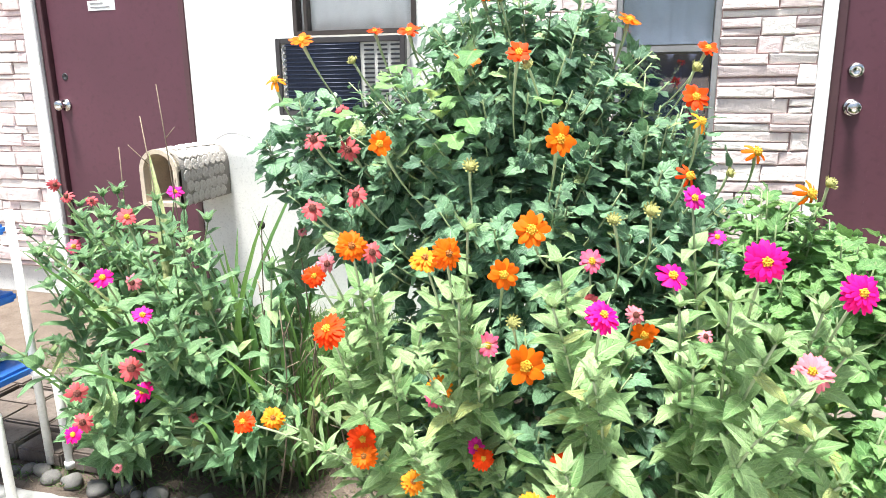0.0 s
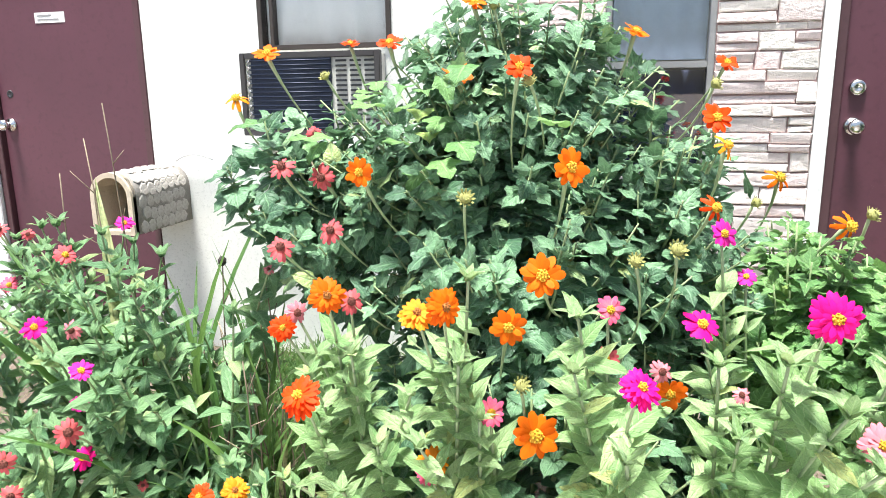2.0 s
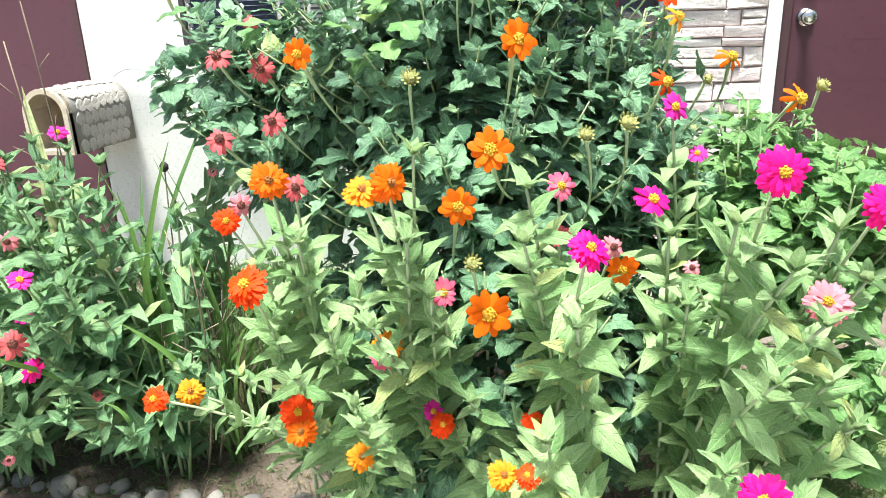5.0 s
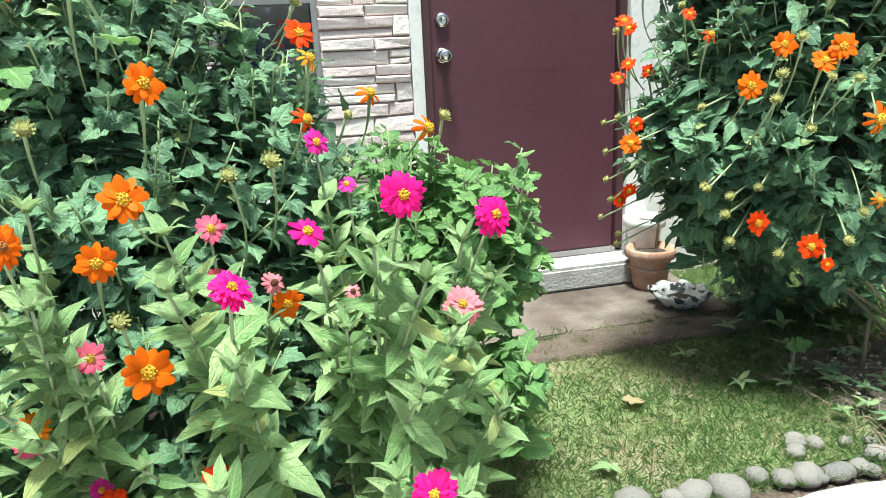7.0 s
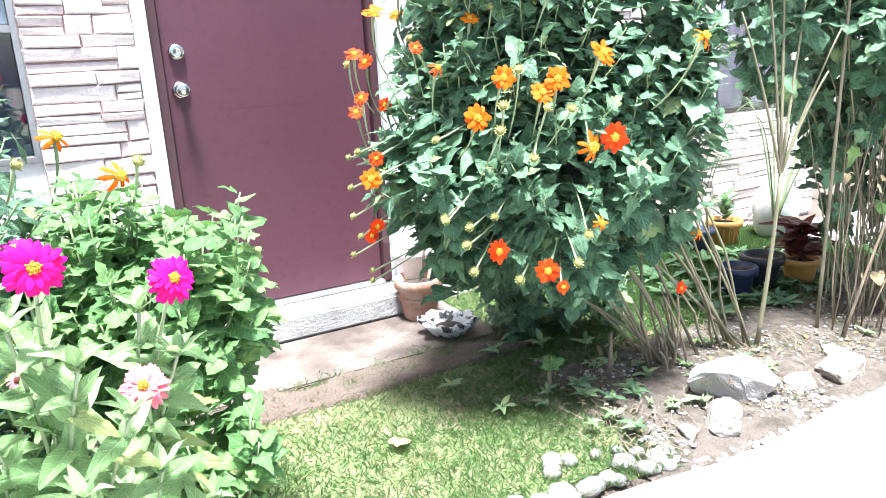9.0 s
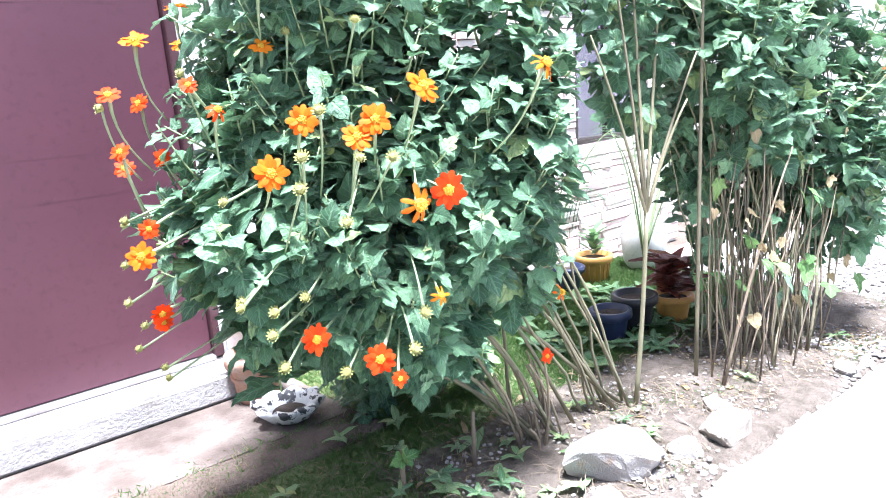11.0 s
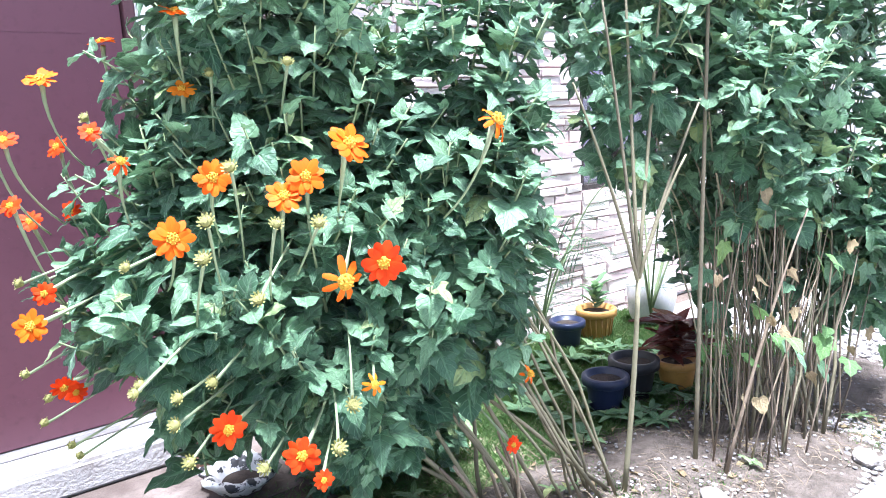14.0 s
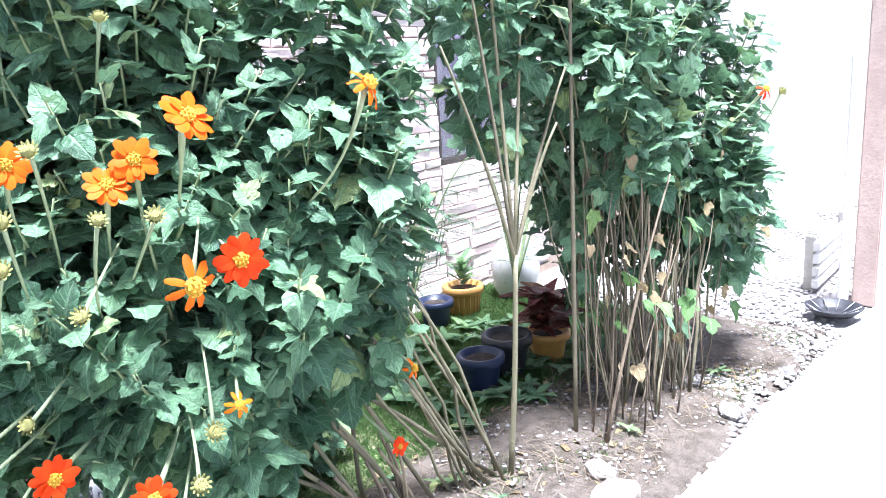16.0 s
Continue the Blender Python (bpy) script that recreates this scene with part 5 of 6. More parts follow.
# tall canes with high crowns
D_BLOBS = [(3.72, 1.76, 0.98, 0.36, 0.16, 0.26), (3.95, 1.66, 0.74, 0.20, 0.16, 0.26), (3.35, 1.80, 1.22, 0.26, 0.16, 0.24), (3.75, 2.15, 0.92, 0.50, 0.18, 0.32), (4.1, 1.76, 0.64, 0.28, 0.22, 0.36), (3.85, 2.12, 0.68, 0.50, 0.22, 0.36), (3.08, 2.0, 1.38, 0.33, 0.28, 0.50), (3.55, 1.95, 1.15, 0.45, 0.35, 0.55), (4.05, 1.85, 0.90, 0.42, 0.32, 0.62), (3.3, 2.2, 1.7, 0.6, 0.4, 0.5), (3.95, 2.05, 1.6, 0.5, 0.45, 0.5)]
rd = random.Random(9)
d_bases = [(rd.uniform(3.42, 3.92), rd.uniform(1.72, 2.1), 0) for i in range(20)]
shrub_d = tithonia("tall Mexican sunflower thicket of bare brown canes with high leafy crowns", d_bases, D_BLOBS, 400, 0.074, 41, cane=0.0056, bottom=0.33, filler=900, per=11)
part("cane", Build().tube(curve_pts((2.88, 1.91, 0), (2.872, 1.854, 0.70), (0.01, 0, 0), 8), np.linspace(0.009, 0.0072, 8), 8), M_BARK, shrub_d)
for ex, ey, ez in ((2.62, 1.8, 1.25), (2.78, 1.85, 1.5), (2.92, 1.9, 1.8), (3.05, 1.85, 1.6), (3.16, 1.8, 1.2), (3.02, 1.75, 1.05)):
    part("branch", Build().tube(curve_pts((2.872, 1.855, 0.69), (ex - 0.05, ey + 0.02, ez), (0, 0, 0.03), 7), np.linspace(0.006, 0.003, 7), 6), M_BARK, shrub_d)
part("cane", Build().tube(curve_pts((3.20, 1.87, 0), (3.14, 1.82, 1.6), (0.0, 0, 0.0), 8), np.linspace(0.008, 0.005, 8), 8), M_BARK, shrub_d)
part("cane", Build().tube(curve_pts((3.2, 1.76, 0), (3.45, 1.66, 0.85), (-0.02, 0, 0.02), 8), np.linspace(0.0065, 0.003, 8), 7), M_TWIG, shrub_d)
for i in range(46):
    x = 3.36 + 0.42 * rd.random() ** 0.8
    y = 1.68 + 0.3 * rd.random()
    lean = 0.05 + 0.6 * (x - 3.36) + rd.gauss(0.08, 0.17)
    top = rd.uniform(0.85, 1.4)
    thick = rd.choice((0.0025, 0.003, 0.0036, 0.0045, 0.007))
    part("cane", Build().tube(curve_pts((x, y, 0), (x + lean, y + rd.uniform(0.0, 0.25), top), (rd.uniform(-0.09, 0.05), rd.uniform(-0.04, 0.04), 0.02), 10) + kinks(rd, 10, 0.011), np.linspace(thick, thick * 0.5, 10), 7), M_BARK if thick > 0.0034 else M_TWIG, shrub_d)
for i in range(18):
    x, y = rd.uniform(3.12, 3.85), rd.uniform(1.64, 1.85)
    part("thin_cane", Build().tube(curve_pts((x, y, 0), (x + rd.uniform(-0.15, 0.4), y + rd.uniform(-0.08, 0.05), rd.uniform(0.6, 1.1)), (rd.uniform(-0.03, 0.03), 0, 0.02), 6) + kinks(rd, 6, 0.012), np.linspace(0.0036, 0.0018, 6), 5), M_TWIG, shrub_d)
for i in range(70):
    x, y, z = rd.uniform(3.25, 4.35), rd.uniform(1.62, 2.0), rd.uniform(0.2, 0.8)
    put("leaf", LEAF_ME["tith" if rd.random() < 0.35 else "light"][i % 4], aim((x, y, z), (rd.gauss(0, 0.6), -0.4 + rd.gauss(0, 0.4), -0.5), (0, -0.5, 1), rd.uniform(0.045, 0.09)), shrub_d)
for i in range(34):
    x, y, z = rd.uniform(3.1, 4.3), rd.uniform(1.6, 1.85), rd.uniform(0.25, 0.95)
    put("dry_leaf", DRY_ME[i % 3], aim((x, y, z), (rd.gauss(0, 0.5), -0.3, -1), (rd.gauss(0, 0.5), rd.gauss(0, 1), 0.2), rd.uniform(0.03, 0.055)), shrub_d)
tithonia_flowers(shrub_d, (3.7, 2.0, 1.0), [("ragged_red", 3.9, 1.52, 1.08, 0.07), ("bud", 4.2, 1.55, 1.06, 0.045)])

# leaning canes of the shrub by the door
for i in range(9):
    x, y = rd.uniform(2.68, 2.9), rd.uniform(1.9, 2.02)
    part("cane", Build().tube(curve_pts((x, y, 0), (x - rd.uniform(0.2, 0.45), y + rd.uniform(-0.05, 0.15), rd.uniform(0.55, 0.8)), (0.03, 0, 0.02), 8) + kinks(rd, 8, 0.008), np.linspace(0.0052, 0.004, 8), 7), M_BARK, shrub_c)
for i in range(16):
    x, y = 2.46 + rd.uniform(-0.09, 0.09), 1.97 + rd.uniform(-0.06, 0.06)
    part("cane_stub", Build().tube(curve_pts((x, y, 0), (x + rd.uniform(-0.2, 0.02), y + rd.uniform(-0.08, 0.05), rd.uniform(0.12, 0.34)), (0.02, 0, 0), 5), np.linspace(0.0055, 0.004, 5), 6), M_TWIG, shrub_c)

# zinnias in front of the large shrub
Z = "upright zinnia with pale green leaves and bright flowers"
zinnia((-0.27, 1.6, 0), [("double_orange", -0.236, 1.306, 0.893, 0.068), ("old_salmon", -0.21, 1.35, 0.869, 0.05), ("double_red", -0.375, 1.4, 0.791, 0.055), ("old_pale", -0.36, 1.43, 0.815, 0.05), ("double_red", -0.27, 1.255, 0.72, 0.08)],
       [(-0.3, 1.35, 0.72), (-0.2, 1.32, 0.78), (-0.15, 1.3, 0.62), (-0.2, 1.25, 0.55), (-0.1, 1.35, 0.7)], 51, label=Z, bare=0.42)
zinnia((-0.18, 1.55, 0), [("double_red", -0.229, 1.3, 0.453, 0.07), ("double_orange", -0.215, 1.28, 0.425, 0.06), ("double_amber", -0.113, 1.3, 0.365, 0.055), ("double_red", -0.592, 1.4, 0.395, 0.062), ("double_amber", -0.542, 1.45, 0.387, 0.062)],
       [(-0.36, 1.38, 0.36), (-0.1, 1.26, 0.5), (-0.4, 1.42, 0.45), (-0.15, 1.3, 0.25)], 52, label=Z, bare=0.42)
zinnia((-0.02, 1.5, 0), [("double_amber", -0.048, 1.226, 0.893, 0.06), ("double_orange", -0.009, 1.234, 0.909, 0.065), ("double_amber", -0.05, 1.31, 0.592, 0.06), ("single_pink", 0.056, 1.3, 0.704, 0.055), ("single_pink", -0.06, 1.32, 0.565, 0.05)],
       [(0.02, 1.22, 0.82), (0.05, 1.24, 0.72), (-0.04, 1.2, 0.68), (-0.08, 1.22, 0.48), (0.03, 1.25, 0.95)], 53, label=Z, bare=0.42)
zinnia((0.1, 1.5, 0), [("double_red", 0.042, 1.32, 0.436, 0.05), ("single_violet", 0.019, 1.34, 0.45, 0.045), ("double_red", 0.209, 1.325, 0.452, 0.05), ("double_amber", 0.16, 1.25, 0.389, 0.058), ("double_red", 0.208, 1.2, 0.428, 0.045)],
       [(0.25, 1.25, 0.4), (0.1, 1.3, 0.5)], 54, label=Z, bare=0.42)
zinnia((0.27, 1.5, 0), [("double_magenta", 0.29, 1.123, 0.845, 0.06), ("single_pink", 0.242, 1.441, 0.855, 0.058), ("single_salmon", 0.243, 1.45, 0.762, 0.045), ("old_pale", 0.337, 1.45, 0.743, 0.045)],
       [(0.2, 1.2, 0.83), (0.28, 1.15, 0.72), (0.24, 1.12, 0.55), (0.2, 1.25, 0.9), (0.3, 1.1, 0.45)], 55, label=Z, bare=0.42, leaf=0.078)
zinnia((0.5, 1.55, 0), [("single_magenta", 0.406, 1.521, 0.81, 0.075), ("double_magenta", 0.543, 1.222, 0.931, 0.075), ("single_violet", 0.441, 1.595, 0.969, 0.06), ("single_violet", 0.506, 1.692, 0.862, 0.046)],
       [(0.5, 1.25, 0.85), (0.57, 1.2, 0.8), (0.45, 1.3, 0.7), (0.55, 1.15, 0.65), (0.62, 1.2, 0.72), (0.42, 1.35, 0.8)], 56, label=Z, bare=0.25, leaf=0.080)
zinnia((0.64, 1.55, 0), [("double_magenta", 0.706, 1.3, 0.865, 0.072), ("double_pale", 0.649, 1.295, 0.715, 0.07), ("old_pale", 0.482, 1.5, 0.689, 0.035)],
       [(0.65, 1.25, 0.6), (0.7, 1.3, 0.75), (0.72, 1.3, 0.5), (0.62, 1.2, 0.42), (0.66, 1.32, 0.82)], 57, label=Z, bare=0.25, leaf=0.080)
zinnia((0.55, 1.4, 0), [("double_magenta", 0.555, 1.155, 0.46, 0.08)], [(0.6, 1.15, 0.45), (0.5, 1.15, 0.5), ], 58, label=Z, leaf=0.076)

# zinnias of the left bed
ZL = "bushy zinnia with pink flowers and mid-green leaves"
kw = {"kind": "zdark", "material": M_ZINNIA_DARK, "label": ZL, "leaf": 0.082, "gap": 0.060, "bushy": 6}
zinnia((-1.12, 1.78, 0), [("single_salmon", -1.096, 1.649, 0.847, 0.06), ("single_magenta", -1.053, 1.486, 0.714, 0.062), ("old_pale", -1.067, 1.612, 0.666, 0.055), ("old_salmon", -1.4, 1.85, 0.85, 0.04)],
       [(-1.2, 1.65, 0.78), (-1.0, 1.6, 0.75), (-1.3, 1.7, 0.7), (-1.1, 1.55, 0.6), (-1.2, 1.6, 0.55), (-0.95, 1.65, 0.8), (-1.28, 1.75, 0.82)], 61, **kw)
zinnia((-0.95, 1.72, 0), [("single_violet", -0.926, 1.47, 0.623, 0.058), ("single_violet", -1.002, 1.535, 0.509, 0.048), ("old_salmon", -0.971, 1.456, 0.475, 0.07), ("single_magenta", -0.975, 1.5, 0.385, 0.066)],
       [(-0.85, 1.5, 0.6), (-0.9, 1.5, 0.5), (-0.8, 1.55, 0.5), (-1.05, 1.5, 0.45), (-0.88, 1.5, 0.35), (-0.95, 1.55, 0.68)], 62, **kw)
zinnia((-1.2, 1.6, 0), [("old_salmon", -1.083, 1.376, 0.427, 0.062), ("single_magenta", -1.09, 1.35, 0.315, 0.05), ("old_salmon", -1.103, 1.4, 0.325, 0.06), ("old_pale", -1.057, 1.45, 0.161, 0.03)],
       [(-1.25, 1.5, 0.5), (-1.15, 1.42, 0.35), (-1.2, 1.45, 0.25), (-1.0, 1.45, 0.25), (-1.05, 1.42, 0.5), (-1.3, 1.55, 0.35)], 63, **kw)
zinnia((-1.4, 2.0, 0), [("single_pink", -1.6, 1.95, 0.66, 0.06), ("old_salmon", -1.6, 1.9, 0.89, 0.05), ("old_salmon", -1.55, 1.9, 0.85, 0.05), ("single_violet", -1.195, 2.0, 0.86, 0.06)],
       [(-1.5, 1.9, 0.6), (-1.4, 1.9, 0.75), (-1.3, 1.9, 0.8), (-1.55, 1.85, 0.5), (-1.45, 1.95, 0.85), (-1.2, 1.95, 0.75)], 64, **kw)
zinnia((-0.78, 1.68, 0), [("old_salmon", -0.861, 1.55, 0.296, 0.03)], [(-0.8, 1.55, 0.35), (-0.7, 1.55, 0.3), (-0.75, 1.5, 0.22), (-0.85, 1.5, 0.2), (-0.65, 1.6, 0.35), (-0.9, 1.48, 0.3)], 65, **kw)
zinnia((-0.95, 2.1, 0), [("old_pale", -0.614, 1.8, 0.797, 0.03), ("single_magenta", -0.591, 1.8, 0.875, 0.03)], [(-0.95, 1.95, 0.6), (-1.05, 1.9, 0.7)], 66, **{**kw, "bushy": 1})


zinnia((-1.25, 1.95, 0), [], [(-1.3, 1.85, 0.88), (-1.15, 1.85, 0.86), (-1.4, 1.8, 0.8), (-1.2, 1.75, 0.72), (-1.05, 1.85, 0.84)], 67, **kw)
zinnia((-1.6, 2.15, 0), [], [(-1.6, 2.0, 0.8), (-1.75, 2.0, 0.7), (-1.5, 2.0, 0.78), (-1.65, 1.95, 0.55)], 68, **kw)


def grass_tuft(base, count, length, seed, lean=0.35, shape=BLADE):
    r = random.Random(seed)
    t = thing("grass_tuft", base, "tuft of tall arching green grass blades", "grass", "grass tufts")
    for i in range(count):
        d = Vector((r.gauss(0, lean), r.gauss(0, lean), 1))
        b = Build().add(*shape)
        put("blade", b.mesh("blade", M_GRASS), aim(Vector(base) + Vector((r.uniform(-0.03, 0.03), r.uniform(-0.03, 0.03), 0)), d, (r.gauss(0, 1), r.gauss(0, 1), 0.2), length * r.uniform(0.6, 1.1)), t)


grass_tuft((-0.98, 1.95, 0), 7, 0.98, 71, 0.10)
grass_tuft((-0.72, 1.85, 0), 12, 0.75, 72, 0.3)
grass_tuft((-0.62, 1.75, 0), 14, 0.6, 73, 0.3)
grass_tuft((-0.85, 1.7, 0), 10, 0.55, 74, 0.35)
grass_tuft((-1.35, 1.75, 0), 8, 0.5, 75, 0.18)
grass_tuft((-0.80, 1.72, 0), 6, 0.66, 76, 0.25, STRAP)
grass_tuft((-1.02, 1.78, 0), 5, 0.92, 77, 0.12, STRAP)
grass_tuft((-0.70, 1.80, 0), 5, 0.55, 78, 0.35, STRAP)


def dry_stalk(base, top, label, black=False):
    t = thing("dry_stalk", base, label, "dry stalk", "dry stalks")
    pts = curve_pts(base, top, (rng.uniform(-0.03, 0.03), 0, 0), 8)
    part("stalk", Build().tube(pts, np.linspace(0.0035, 0.0018, 8), 5), M_TWIG, t)
    for i in range(5):
        p = Vector(pts[3 + i % 4])
        part("side_twig", Build().tube([p, p + Vector((rng.uniform(-0.08, 0.08), rng.uniform(-0.05, 0.05), rng.uniform(0.02, 0.09)))], [0.0018, 0.001], 4), M_TWIG, t)
    if black:
        part("seed_head", Build().lathe([(0.004, 0), (0.011, 0.006), (0.012, 0.018), (0.006, 0.026)], 8, top), M_BLACKBUD, t, "black dried seed head")


dry_stalk((-0.82, 1.92, 0), (-0.81, 1.9, 0.775), "thin dry stalk with a black seed head", True)
for x, y, z in ((-1.22, 1.95, 1.12), (-1.16, 1.97, 1.22), (-1.3, 1.93, 1.02)):
    dry_stalk((x, y, 0), (x - 0.04, y, z), "tall thin dry grass stalk in the bed")
for i in range(10):
    x, y = -0.72 + rng.uniform(-0.22, 0.25), 1.78 + rng.uniform(-0.1, 0.3)
    dry_stalk((x, y, 0), (x + rng.uniform(-0.1, 0.1), y - rng.uniform(0, 0.1), rng.uniform(0.4, 0.75)), "bare brown dry stalk in the bed")


def weed(base, size, seed, kind="zinn"):
    r = random.Random(seed)
    t = thing("seedling", base, "small green seedling in the grass", "seedling", "seedlings")
    for i in range(r.randint(4, 6)):
        a = i * 1.3 + r.random()
        put("leaf", LEAF_ME[kind][r.randrange(3)], aim((base[0], base[1], base[2] + 0.02 + 0.004 * i), (math.cos(a), math.sin(a), 0.35), (0, 0, 1), size * r.uniform(0.8, 1.2)), t)
    part("stem", Build().tube([base, (base[0], base[1], base[2] + 0.045)], 0.002, 5), M_STEM_PALE, t)


for i, (x, y, s) in enumerate(((1.713, 2.279, 0.05), (1.76, 2.03, 0.05), (1.9, 1.98, 0.045), (2.05, 1.95, 0.06), (2.2, 1.9, 0.06), (2.1, 2.25, 0.06), (2.3, 2.1, 0.07), (1.15, 1.72, 0.05), (2.45, 1.82, 0.05), (2.25, 1.75, 0.04), (2.75, 1.75, 0.04), (3.3, 1.72, 0.05), (3.9, 1.65, 0.05), (2.0, 2.45, 0.06), (2.2, 2.4, 0.07), (2.35, 2.3, 0.06))):
    weed((x, y, 0), s, 80 + i)
for i in range(56):
    weed((3.0 + 1.0 * rng.random(), 2.1 + 0.8 * rng.random(), 0), rng.uniform(0.06, 0.11), 120 + i, "zdark")
for i in range(24):
    weed((1.9 + 0.9 * rng.random(), 1.68 + 0.55 * rng.random(), 0.01), rng.uniform(0.03, 0.06), 160 + i, "zinn" if i % 3 else "zdark")
t = thing("cut_stub", (1.98, 2.06, 0), "cut brown plant stub with pale round leaf", "plant stub")
part("stub", Build().tube([(1.98, 2.06, 0), (1.975, 2.06, 0.14)], [0.008, 0.007], 7), M_TWIG, t)
for k in range(3):
    put("leaf", LEAF_ME["light"][2], aim((1.975, 2.05, 0.12), (math.cos(2.1 * k + 2.6), -0.5, 0.3), (0, -1, 0.6), 0.055), t)
t = thing("cut_stub", (2.2, 2.0, 0), "bare cut brown plant stub", "plant stub")
part("stub", Build().tube([(2.2, 2.0, 0), (2.205, 2.0, 0.2)], [0.008, 0.006], 7), M_TWIG, t)
tagged(put("fallen_leaf", Build().add(*TITH[2]).mesh("fallen_leaf", M_DRYLEAF), aim((1.36, 2.03, 0.028), (1, 0.3, 0.05), (0, 0, 1), 0.07)), "curled pale dry leaf lying on the grass", "leaf")


# ---- pots by the door and under the thicket ----
def pot(name, x, y, z, r, h, material, label, rim=0.012, plant=None, ribs=False):
    p = thing(name, (x, y, z), label, "plant pot", "plant pots")
    prof = [(r * 0.72, 0), (r * 0.76, 0.01), (r * 0.92, h * 0.72), (r * 0.94, h * 0.74), (r + rim * 0.3, h * 0.75), (r + rim, h * 0.78), (r + rim, h * 0.97), (r + rim * 0.6, h), (r - 0.006, h), (r - 0.012, h * 0.86)]
    body = Build().lathe(prof, 28, (x, y, z))
    part("pot_body", body, material, p)
    part("soil", Build().lathe([(r - 0.011, h * 0.80), (r - 0.02, h * 0.86), (0.01, h * 0.88)], 20, (x, y, z)), M_POTSOIL, p, "dark potting soil")
    if ribs:
        for i in range(18):
            a = 2 * math.pi * i / 18
            part("rib", Build().tube([(x + r * 0.77 * math.cos(a), y + r * 0.77 * math.sin(a), z + 0.01), (x + r * 0.93 * math.cos(a), y + r * 0.93 * math.sin(a), z + h * 0.72)], 0.005, 5), material, p)
    return p


p = pot("terracotta_pot", 1.97, 3.0, 0.016, 0.10, 0.19, M_TERRA, "two-tier terracotta pot standing on the entry slab")
part("band", Build().lathe([(0.085, 0.09), (0.094, 0.092), (0.096, 0.105), (0.088, 0.108)], 28, (1.97, 3.0, 0.016)), M_TERRA, p)
part("stick", Build().tube([(1.99, 2.99, 0.2), (2.0, 2.98, 0.42)], 0.006, 6), M_TWIG, p)
pot("plastic_pot", 2.0, 3.12, 0.12, 0.085, 0.2, M_BAG, "off-white plastic pot behind the terracotta pot")

b = Build()
r8 = random.Random(8)
prof = [(0.060, 0.0), (0.082, 0.012), (0.102, 0.035), (0.122, 0.055), (0.124, 0.066), (0.105, 0.070), (0.085, 0.060), (0.072, 0.035), (0.06, 0.02)]
sides = 26
ang = np.linspace(0, 2 * np.pi, sides, endpoint=False)
v, f = [], []
for ri, hi in prof:
    for k, t2 in enumerate(ang):
        n = 1 + 0.14 * math.sin(8 * t2) * (hi / 0.066) + r8.uniform(-0.05, 0.05)
        v.append((1.97 + ri * n * math.cos(t2), 2.74 + ri * n * math.sin(t2), 0.018 + hi + 0.006 * math.sin(8 * t2 + 1) * (hi / 0.066)))
for i in range(len(prof) - 1):
    for j in range(sides):
        k = (j + 1) % sides
        f.append((i * sides + j, i * sides + k, (i + 1) * sides + k, (i + 1) * sides + j))
f.append(tuple(range(sides))[::-1])
planter = thing("tyre_planter", (1.97, 2.74, 0.018), "scalloped planter splashed in black and white paint", "planter")
part("bowl", b.add(v, f), M_DAPPLED, planter)
part("soil", Build().lathe([(0.066, 0.02), (0.06, 0.03), (0.01, 0.034)], 18, (1.97, 2.74, 0.018)), M_POTSOIL, planter, "dark potting soil")

blk = thing("painted_block", (2.28, 2.62, 0), "speckled black and white slab leaning under the shrub", "block")
bm = bmesh.new()
bmesh.ops.create_cube(bm, size=1)
bmesh.ops.scale(bm, vec=(0.09, 0.05, 0.26), verts=bm.verts)
bmesh.ops.bevel(bm, geom=bm.edges, offset=0.008, segments=2, affect="EDGES")
bmesh.ops.rotate(bm, cent=(0, 0, 0), matrix=Matrix.Rotation(0.25, 3, "Y"), verts=bm.verts)
bmesh.ops.translate(bm, vec=(2.28, 2.62, 0.14), verts=bm.verts)
part("slab", Build().take(bm), M_DAPPLED, blk, smooth=False)

pot("plant_pot", 3.33, 2.36, 0, 0.082, 0.15, M_POT_BLUE, "dark blue plastic pot standing in the grass")
pot("plant_pot", 3.52, 2.37, 0, 0.092, 0.17, M_POT_BLACK, "large black plastic pot standing in the grass")
pp = pot("plant_pot", 3.73, 2.31, 0, 0.085, 0.13, M_POT_YELLOW, "yellow pot with a dark red croton", ribs=False)
r10 = random.Random(10)
for i in range(46):
    a = i * 2.4
    d = Vector((math.cos(a), math.sin(a), r10.uniform(-0.1, 1.1)))
    put("leaf", LEAF_ME["red"][i % 3], aim((3.73 + r10.uniform(-0.03, 0.03), 2.31 + r10.uniform(-0.03, 0.03), 0.13 + 0.0035 * i), d, (0, 0, 1), r10.uniform(0.11, 0.18)), pp)
part("stem", Build().tube([(3.73, 2.31, 0.1), (3.73, 2.31, 0.3)], 0.008, 6), M_TWIG, pp)
pot("plant_pot", 3.80, 3.0, 0, 0.08, 0.14, M_POT_BLUE, "dark blue plastic pot before the stone wall")
q = pot("plant_pot", 4.02, 3.0, 0, 0.095, 0.16, M_POT_YELLOW, "yellow ribbed plastic pot before the stone wall", ribs=True)
for i in range(14):
    a = i * 2.4
    put("leaf", LEAF_ME["zdark"][i % 3], aim((4.02, 3.0, 0.16 + 0.01 * i), (math.cos(a), math.sin(a), 0.8), (0, 0, 1), 0.1), q)
sack = thing("sack", (4.42, 2.95, 0), "bulging white woven sack before the wall", "sack")
bm = bmesh.new()
bmesh.ops.create_icosphere(bm, subdivisions=3, radius=0.5)
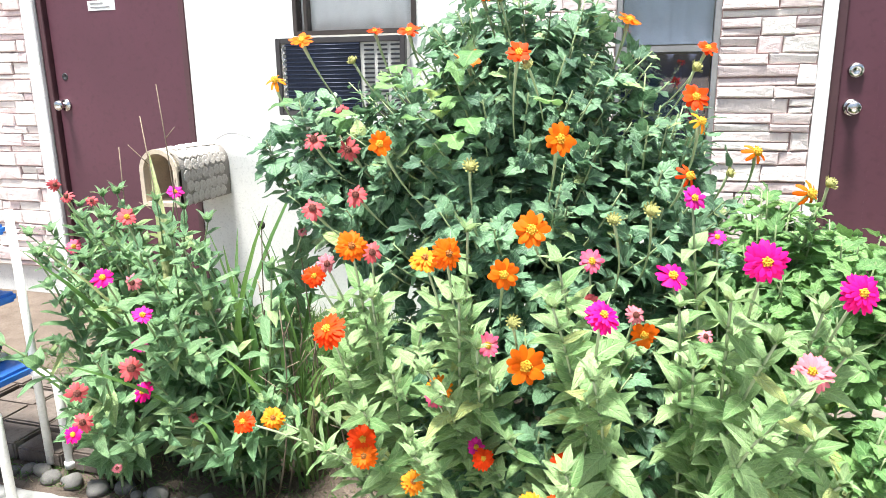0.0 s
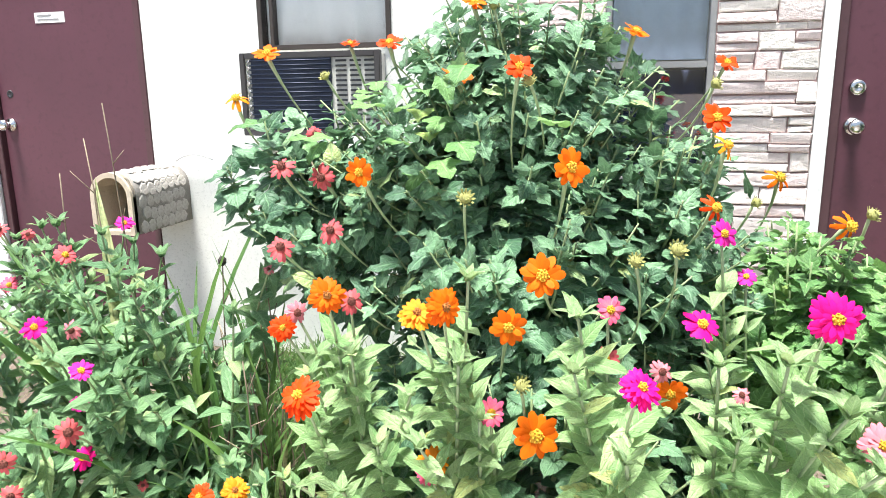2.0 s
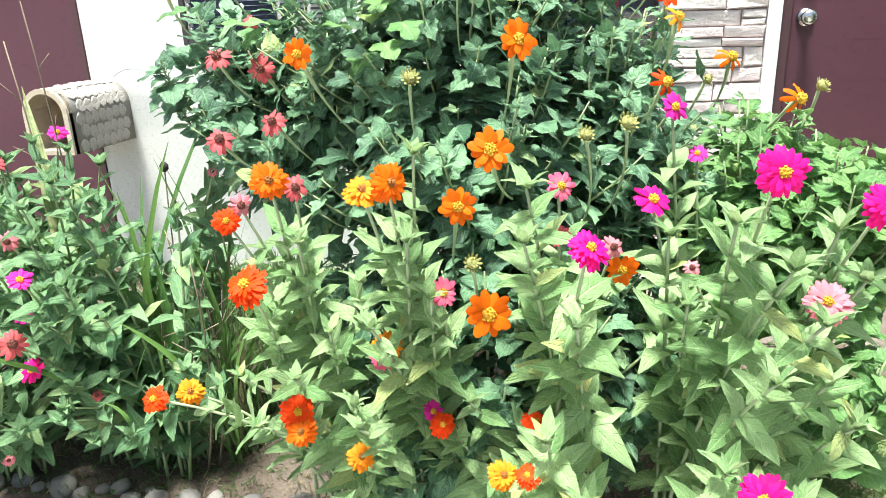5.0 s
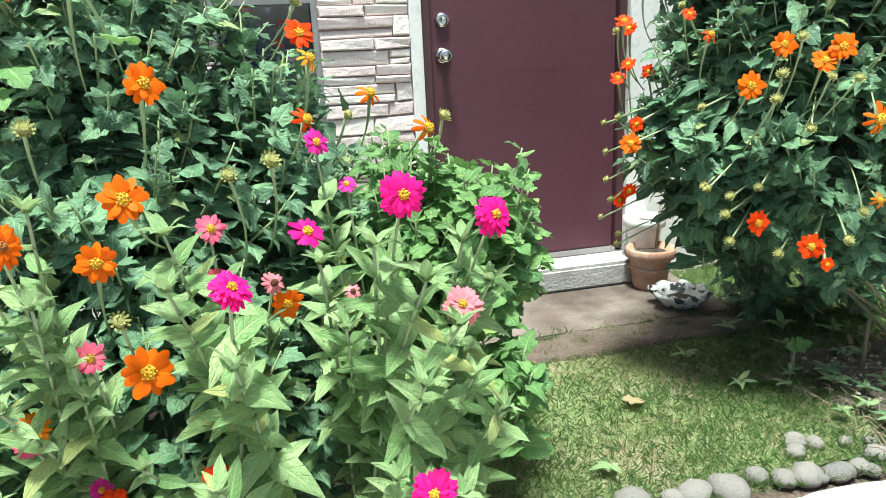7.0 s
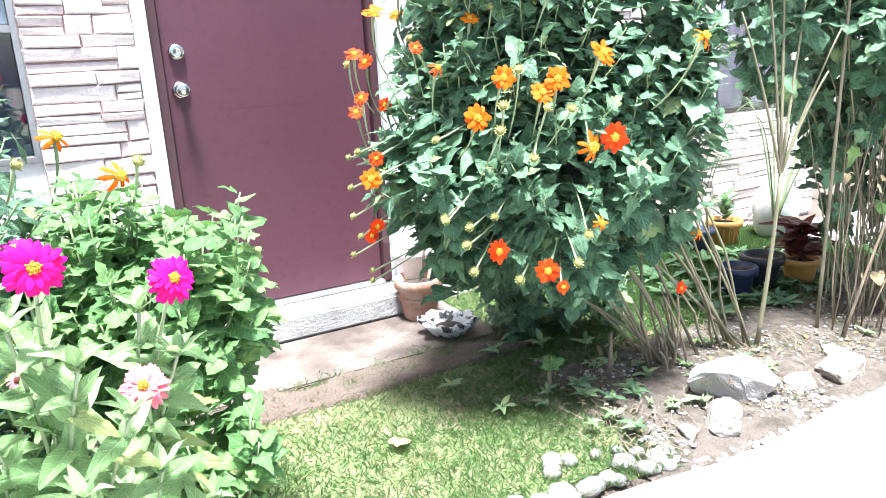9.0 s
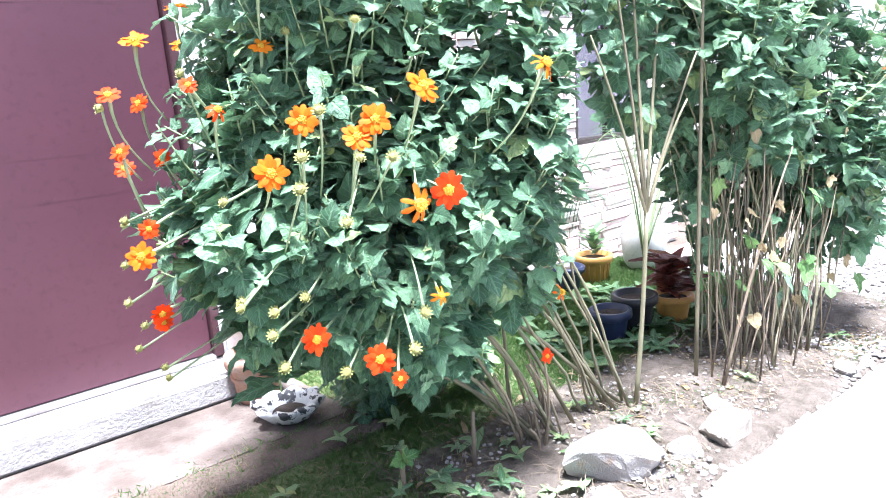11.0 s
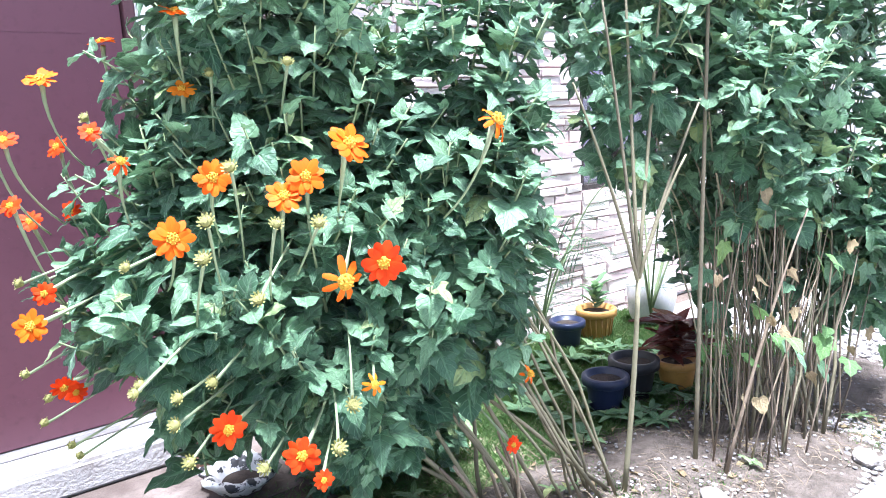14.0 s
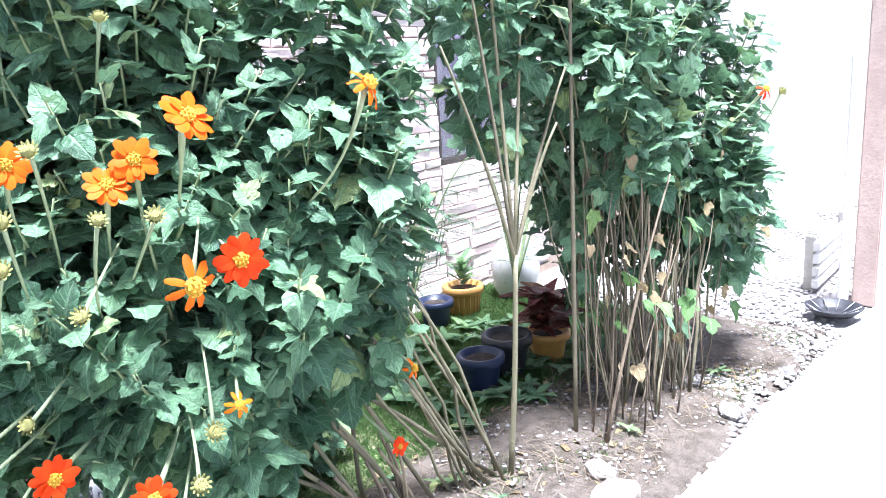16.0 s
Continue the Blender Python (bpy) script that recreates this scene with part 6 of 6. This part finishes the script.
for v2 in bm.verts:
    v2.co *= 1 + 0.14 * noise.noise(v2.co * 3)
    v2.co = Vector((v2.co.x * 0.30, v2.co.y * 0.24, max(v2.co.z, -0.42) * 0.40 + 0.165))
bmesh.ops.translate(bm, vec=(4.42, 2.95, 0), verts=bm.verts)
part("cloth", Build().take(bm), M_BAG, sack)


def palm(base, seed):
    r = random.Random(seed)
    t = thing("young_palm", base, "small palm with thin drooping fronds", "palm")
    for k in range(7):
        a = k * 0.9 + r.random()
        end = Vector(base) + Vector((0.38 * math.cos(a), 0.25 * math.sin(a) - 0.08, r.uniform(0.5, 0.95)))
        pts = curve_pts(Vector(base) + Vector((0, 0, 0.1)), end, (0, 0, 0.16), 10)
        fr = part("frond", Build().tube(pts, np.linspace(0.006, 0.002, 10), 5), M_STEM, t)
        b = Build()
        mats = []
        for i in range(2, 10):
            ax = (Vector(pts[i]) - Vector(pts[i - 1])).normalized()
            sd = ax.cross(Vector((0, 0, 1))).normalized()
            for sg in (-1, 1):
                for h in (0, 0.5):
                    p0 = Vector(pts[i - 1]).lerp(Vector(pts[i]), h)
                    mats.append(np.array(aim(p0, sd * sg + ax * 0.8 + Vector((0, 0, -0.2)), (0, 0, 1), r.uniform(0.14, 0.22))))
        b.spread(BLADE, mats)
        tagged(put("leaflet", b.mesh("leaflet", M_TITHONIA), None, fr), kind="stuff")


palm((4.28, 2.85, 0), 3)
palm((3.55, 2.95, 0), 4)

# ---- rack with shoes by the path ----
rack = thing("shoe_rack", (-1.58, 1.5, 0.012), "white tubular rack with blue shelves of shoes", "rack")
zt = 0.86
for y in (1.40, 1.62):
    part("upright", Build().tube([(-1.410, y, 0.012), (-1.415, y, 0.30), (-1.440, y, 0.335), (-1.880, y, 0.34)], 0.014, 10), M_PIPE, rack)
    part("post", Build().tube([(-1.490, y, 0.012), (-1.500, y, zt)], 0.013, 10), M_PIPE, rack)
    part("post", Build().tube([(-2.030, y, 0.012), (-2.030, y, zt)], 0.013, 10), M_PIPE, rack)
    part("foot", Build().lathe([(0.018, 0), (0.019, 0.02), (0.015, 0.025)], 10, (-1.410, y, 0.012)), M_PIPE, rack)
for z in (0.355, 0.585, 0.80):
    part("shelf", Build().box(-2.050, 1.385, z - 0.02, -1.490 if z < 0.5 else -1.535, 1.64, z + 0.012, 0.01), M_BLUE, rack, "bright blue shelf", smooth=False)


def shoe(x, y, z, material, label):
    s = thing("shoe", (x, y, z), label, "shoe", "shoes on the rack")
    bm = bmesh.new()
    bmesh.ops.create_icosphere(bm, subdivisions=3, radius=0.5)
    for v2 in bm.verts:
        t2 = v2.co.y + 0.5
        hgt = 0.1 if t2 > 0.45 else 0.055 + 0.045 * t2 / 0.45
        v2.co = Vector((v2.co.x * 0.095, v2.co.y * 0.26, max(0, v2.co.z + 0.25) * hgt * 1.5 + 0.016))
    bmesh.ops.translate(bm, vec=(x, y, z), verts=bm.verts)
    part("upper", Build().take(bm), material, s)
    part("sole", Build().box(x - 0.046, y - 0.125, z, x + 0.046, y + 0.125, z + 0.018, 0.008), M_BAG, s, "pale rubber sole")


shoe(-1.64, 1.51, 0.368, M_NAVY, "navy cloth shoe on the rack")
shoe(-1.77, 1.51, 0.368, M_NAVY, "navy cloth shoe on the rack")
shoe(-1.67, 1.51, 0.598, M_NAVY, "navy cloth shoe on the rack")
shoe(-1.80, 1.51, 0.598, M_REDPLASTIC, "red shoe on the rack")
shoe(-1.70, 1.51, 0.813, M_NAVY, "navy cloth shoe on the rack")

# stacked paving blocks behind the rack
blocks = thing("paving_blocks", (-1.6, 1.95, 0), "loose row of grey-brown paving blocks", "paving blocks")
r11 = random.Random(11)
for i in range(5):
    for j in range(4):
        x0, y0 = -2.2 + i * 0.19, 1.62 + j * 0.13
        part("paver", Build().box(x0, y0, 0.0, x0 + 0.18, y0 + 0.12, 0.05 + r11.uniform(0, 0.02), 0.006), M_SLAB, blocks, smooth=False)

# ---- end of the yard ----
bench = thing("fence_panel", (5.5, 1.75, 0), "low white slatted fence panel on gravel", "fence panel")
for i in range(4):
    z = 0.03 + i * 0.065
    part("slat", Build().box(5.15, 1.6, z, 6.0, 1.63, z + 0.048, 0.004), M_PIPE, bench, smooth=False)
for x in (5.2, 5.92):
    part("leg", Build().box(x, 1.632, 0, x + 0.05, 1.68, 0.29, 0.004), M_WOODGREY, bench, smooth=False)
post = thing("carport_post", (5.1, 1.42, 0), "brown wooden carport post on the gravel", "post")
part("shaft", Build().box(5.06, 1.33, 0, 5.16, 1.43, 2.5, 0.006), M_POST, post, smooth=False)
part("board", Build().box(5.0, 1.44, 0.0, 5.05, 1.48, 1.2, 0.004), M_PIPE, post, "white painted board", smooth=False)
part("cross_beam", Build().box(4.95, 1.34, 2.35, 9.0, 1.42, 2.5, 0.006), M_POST, post, smooth=False)
pan = thing("pan", (4.80, 1.45, 0.02), "dark round woven pan lying on the gravel", "pan")
part("dish", Build().lathe([(0.06, 0), (0.085, 0.01), (0.115, 0.045), (0.122, 0.046), (0.09, 0.014), (0.05, 0.008)], 26, (4.80, 1.45, 0.02)), M_POT_BLACK, pan)
for i in range(10):
    a = 2 * math.pi * i / 10
    part("rib", Build().tube([(4.8 + 0.05 * math.cos(a), 1.45 + 0.05 * math.sin(a), 0.03), (4.8 + 0.112 * math.cos(a), 1.45 + 0.112 * math.sin(a), 0.068)], 0.003, 5), M_SILL, pan)

# ---- ledge stone, piece by piece ----
stone_cladding("pale pinkish ledge stone cladding beside the mailbox door", -3.75, -3.012, 0.15, 1.95, 91)
stone_cladding("pale pinkish ledge stone cladding between the windows", -0.23, 0.163, 0.7, 1.95, 92)
stone_cladding("pale pinkish ledge stone cladding beside the second door", 0.582, 0.953, 0.1, 1.95, 93)
stone_cladding("pale ledge stone cladding behind the pots", 3.3, 4.165, 0.0, 1.95, 94)
stone_cladding("pale ledge stone cladding behind the shrub", 2.4, 3.295, 0.0, 1.95, 95, 0.04, 0.09)
stone_cladding("pale ledge stone cladding under the last window", 4.172, 4.848, 0.0, 0.745, 97)
stone_cladding("pale ledge stone cladding past the last window", 4.855, 5.2, 0.0, 1.95, 96)
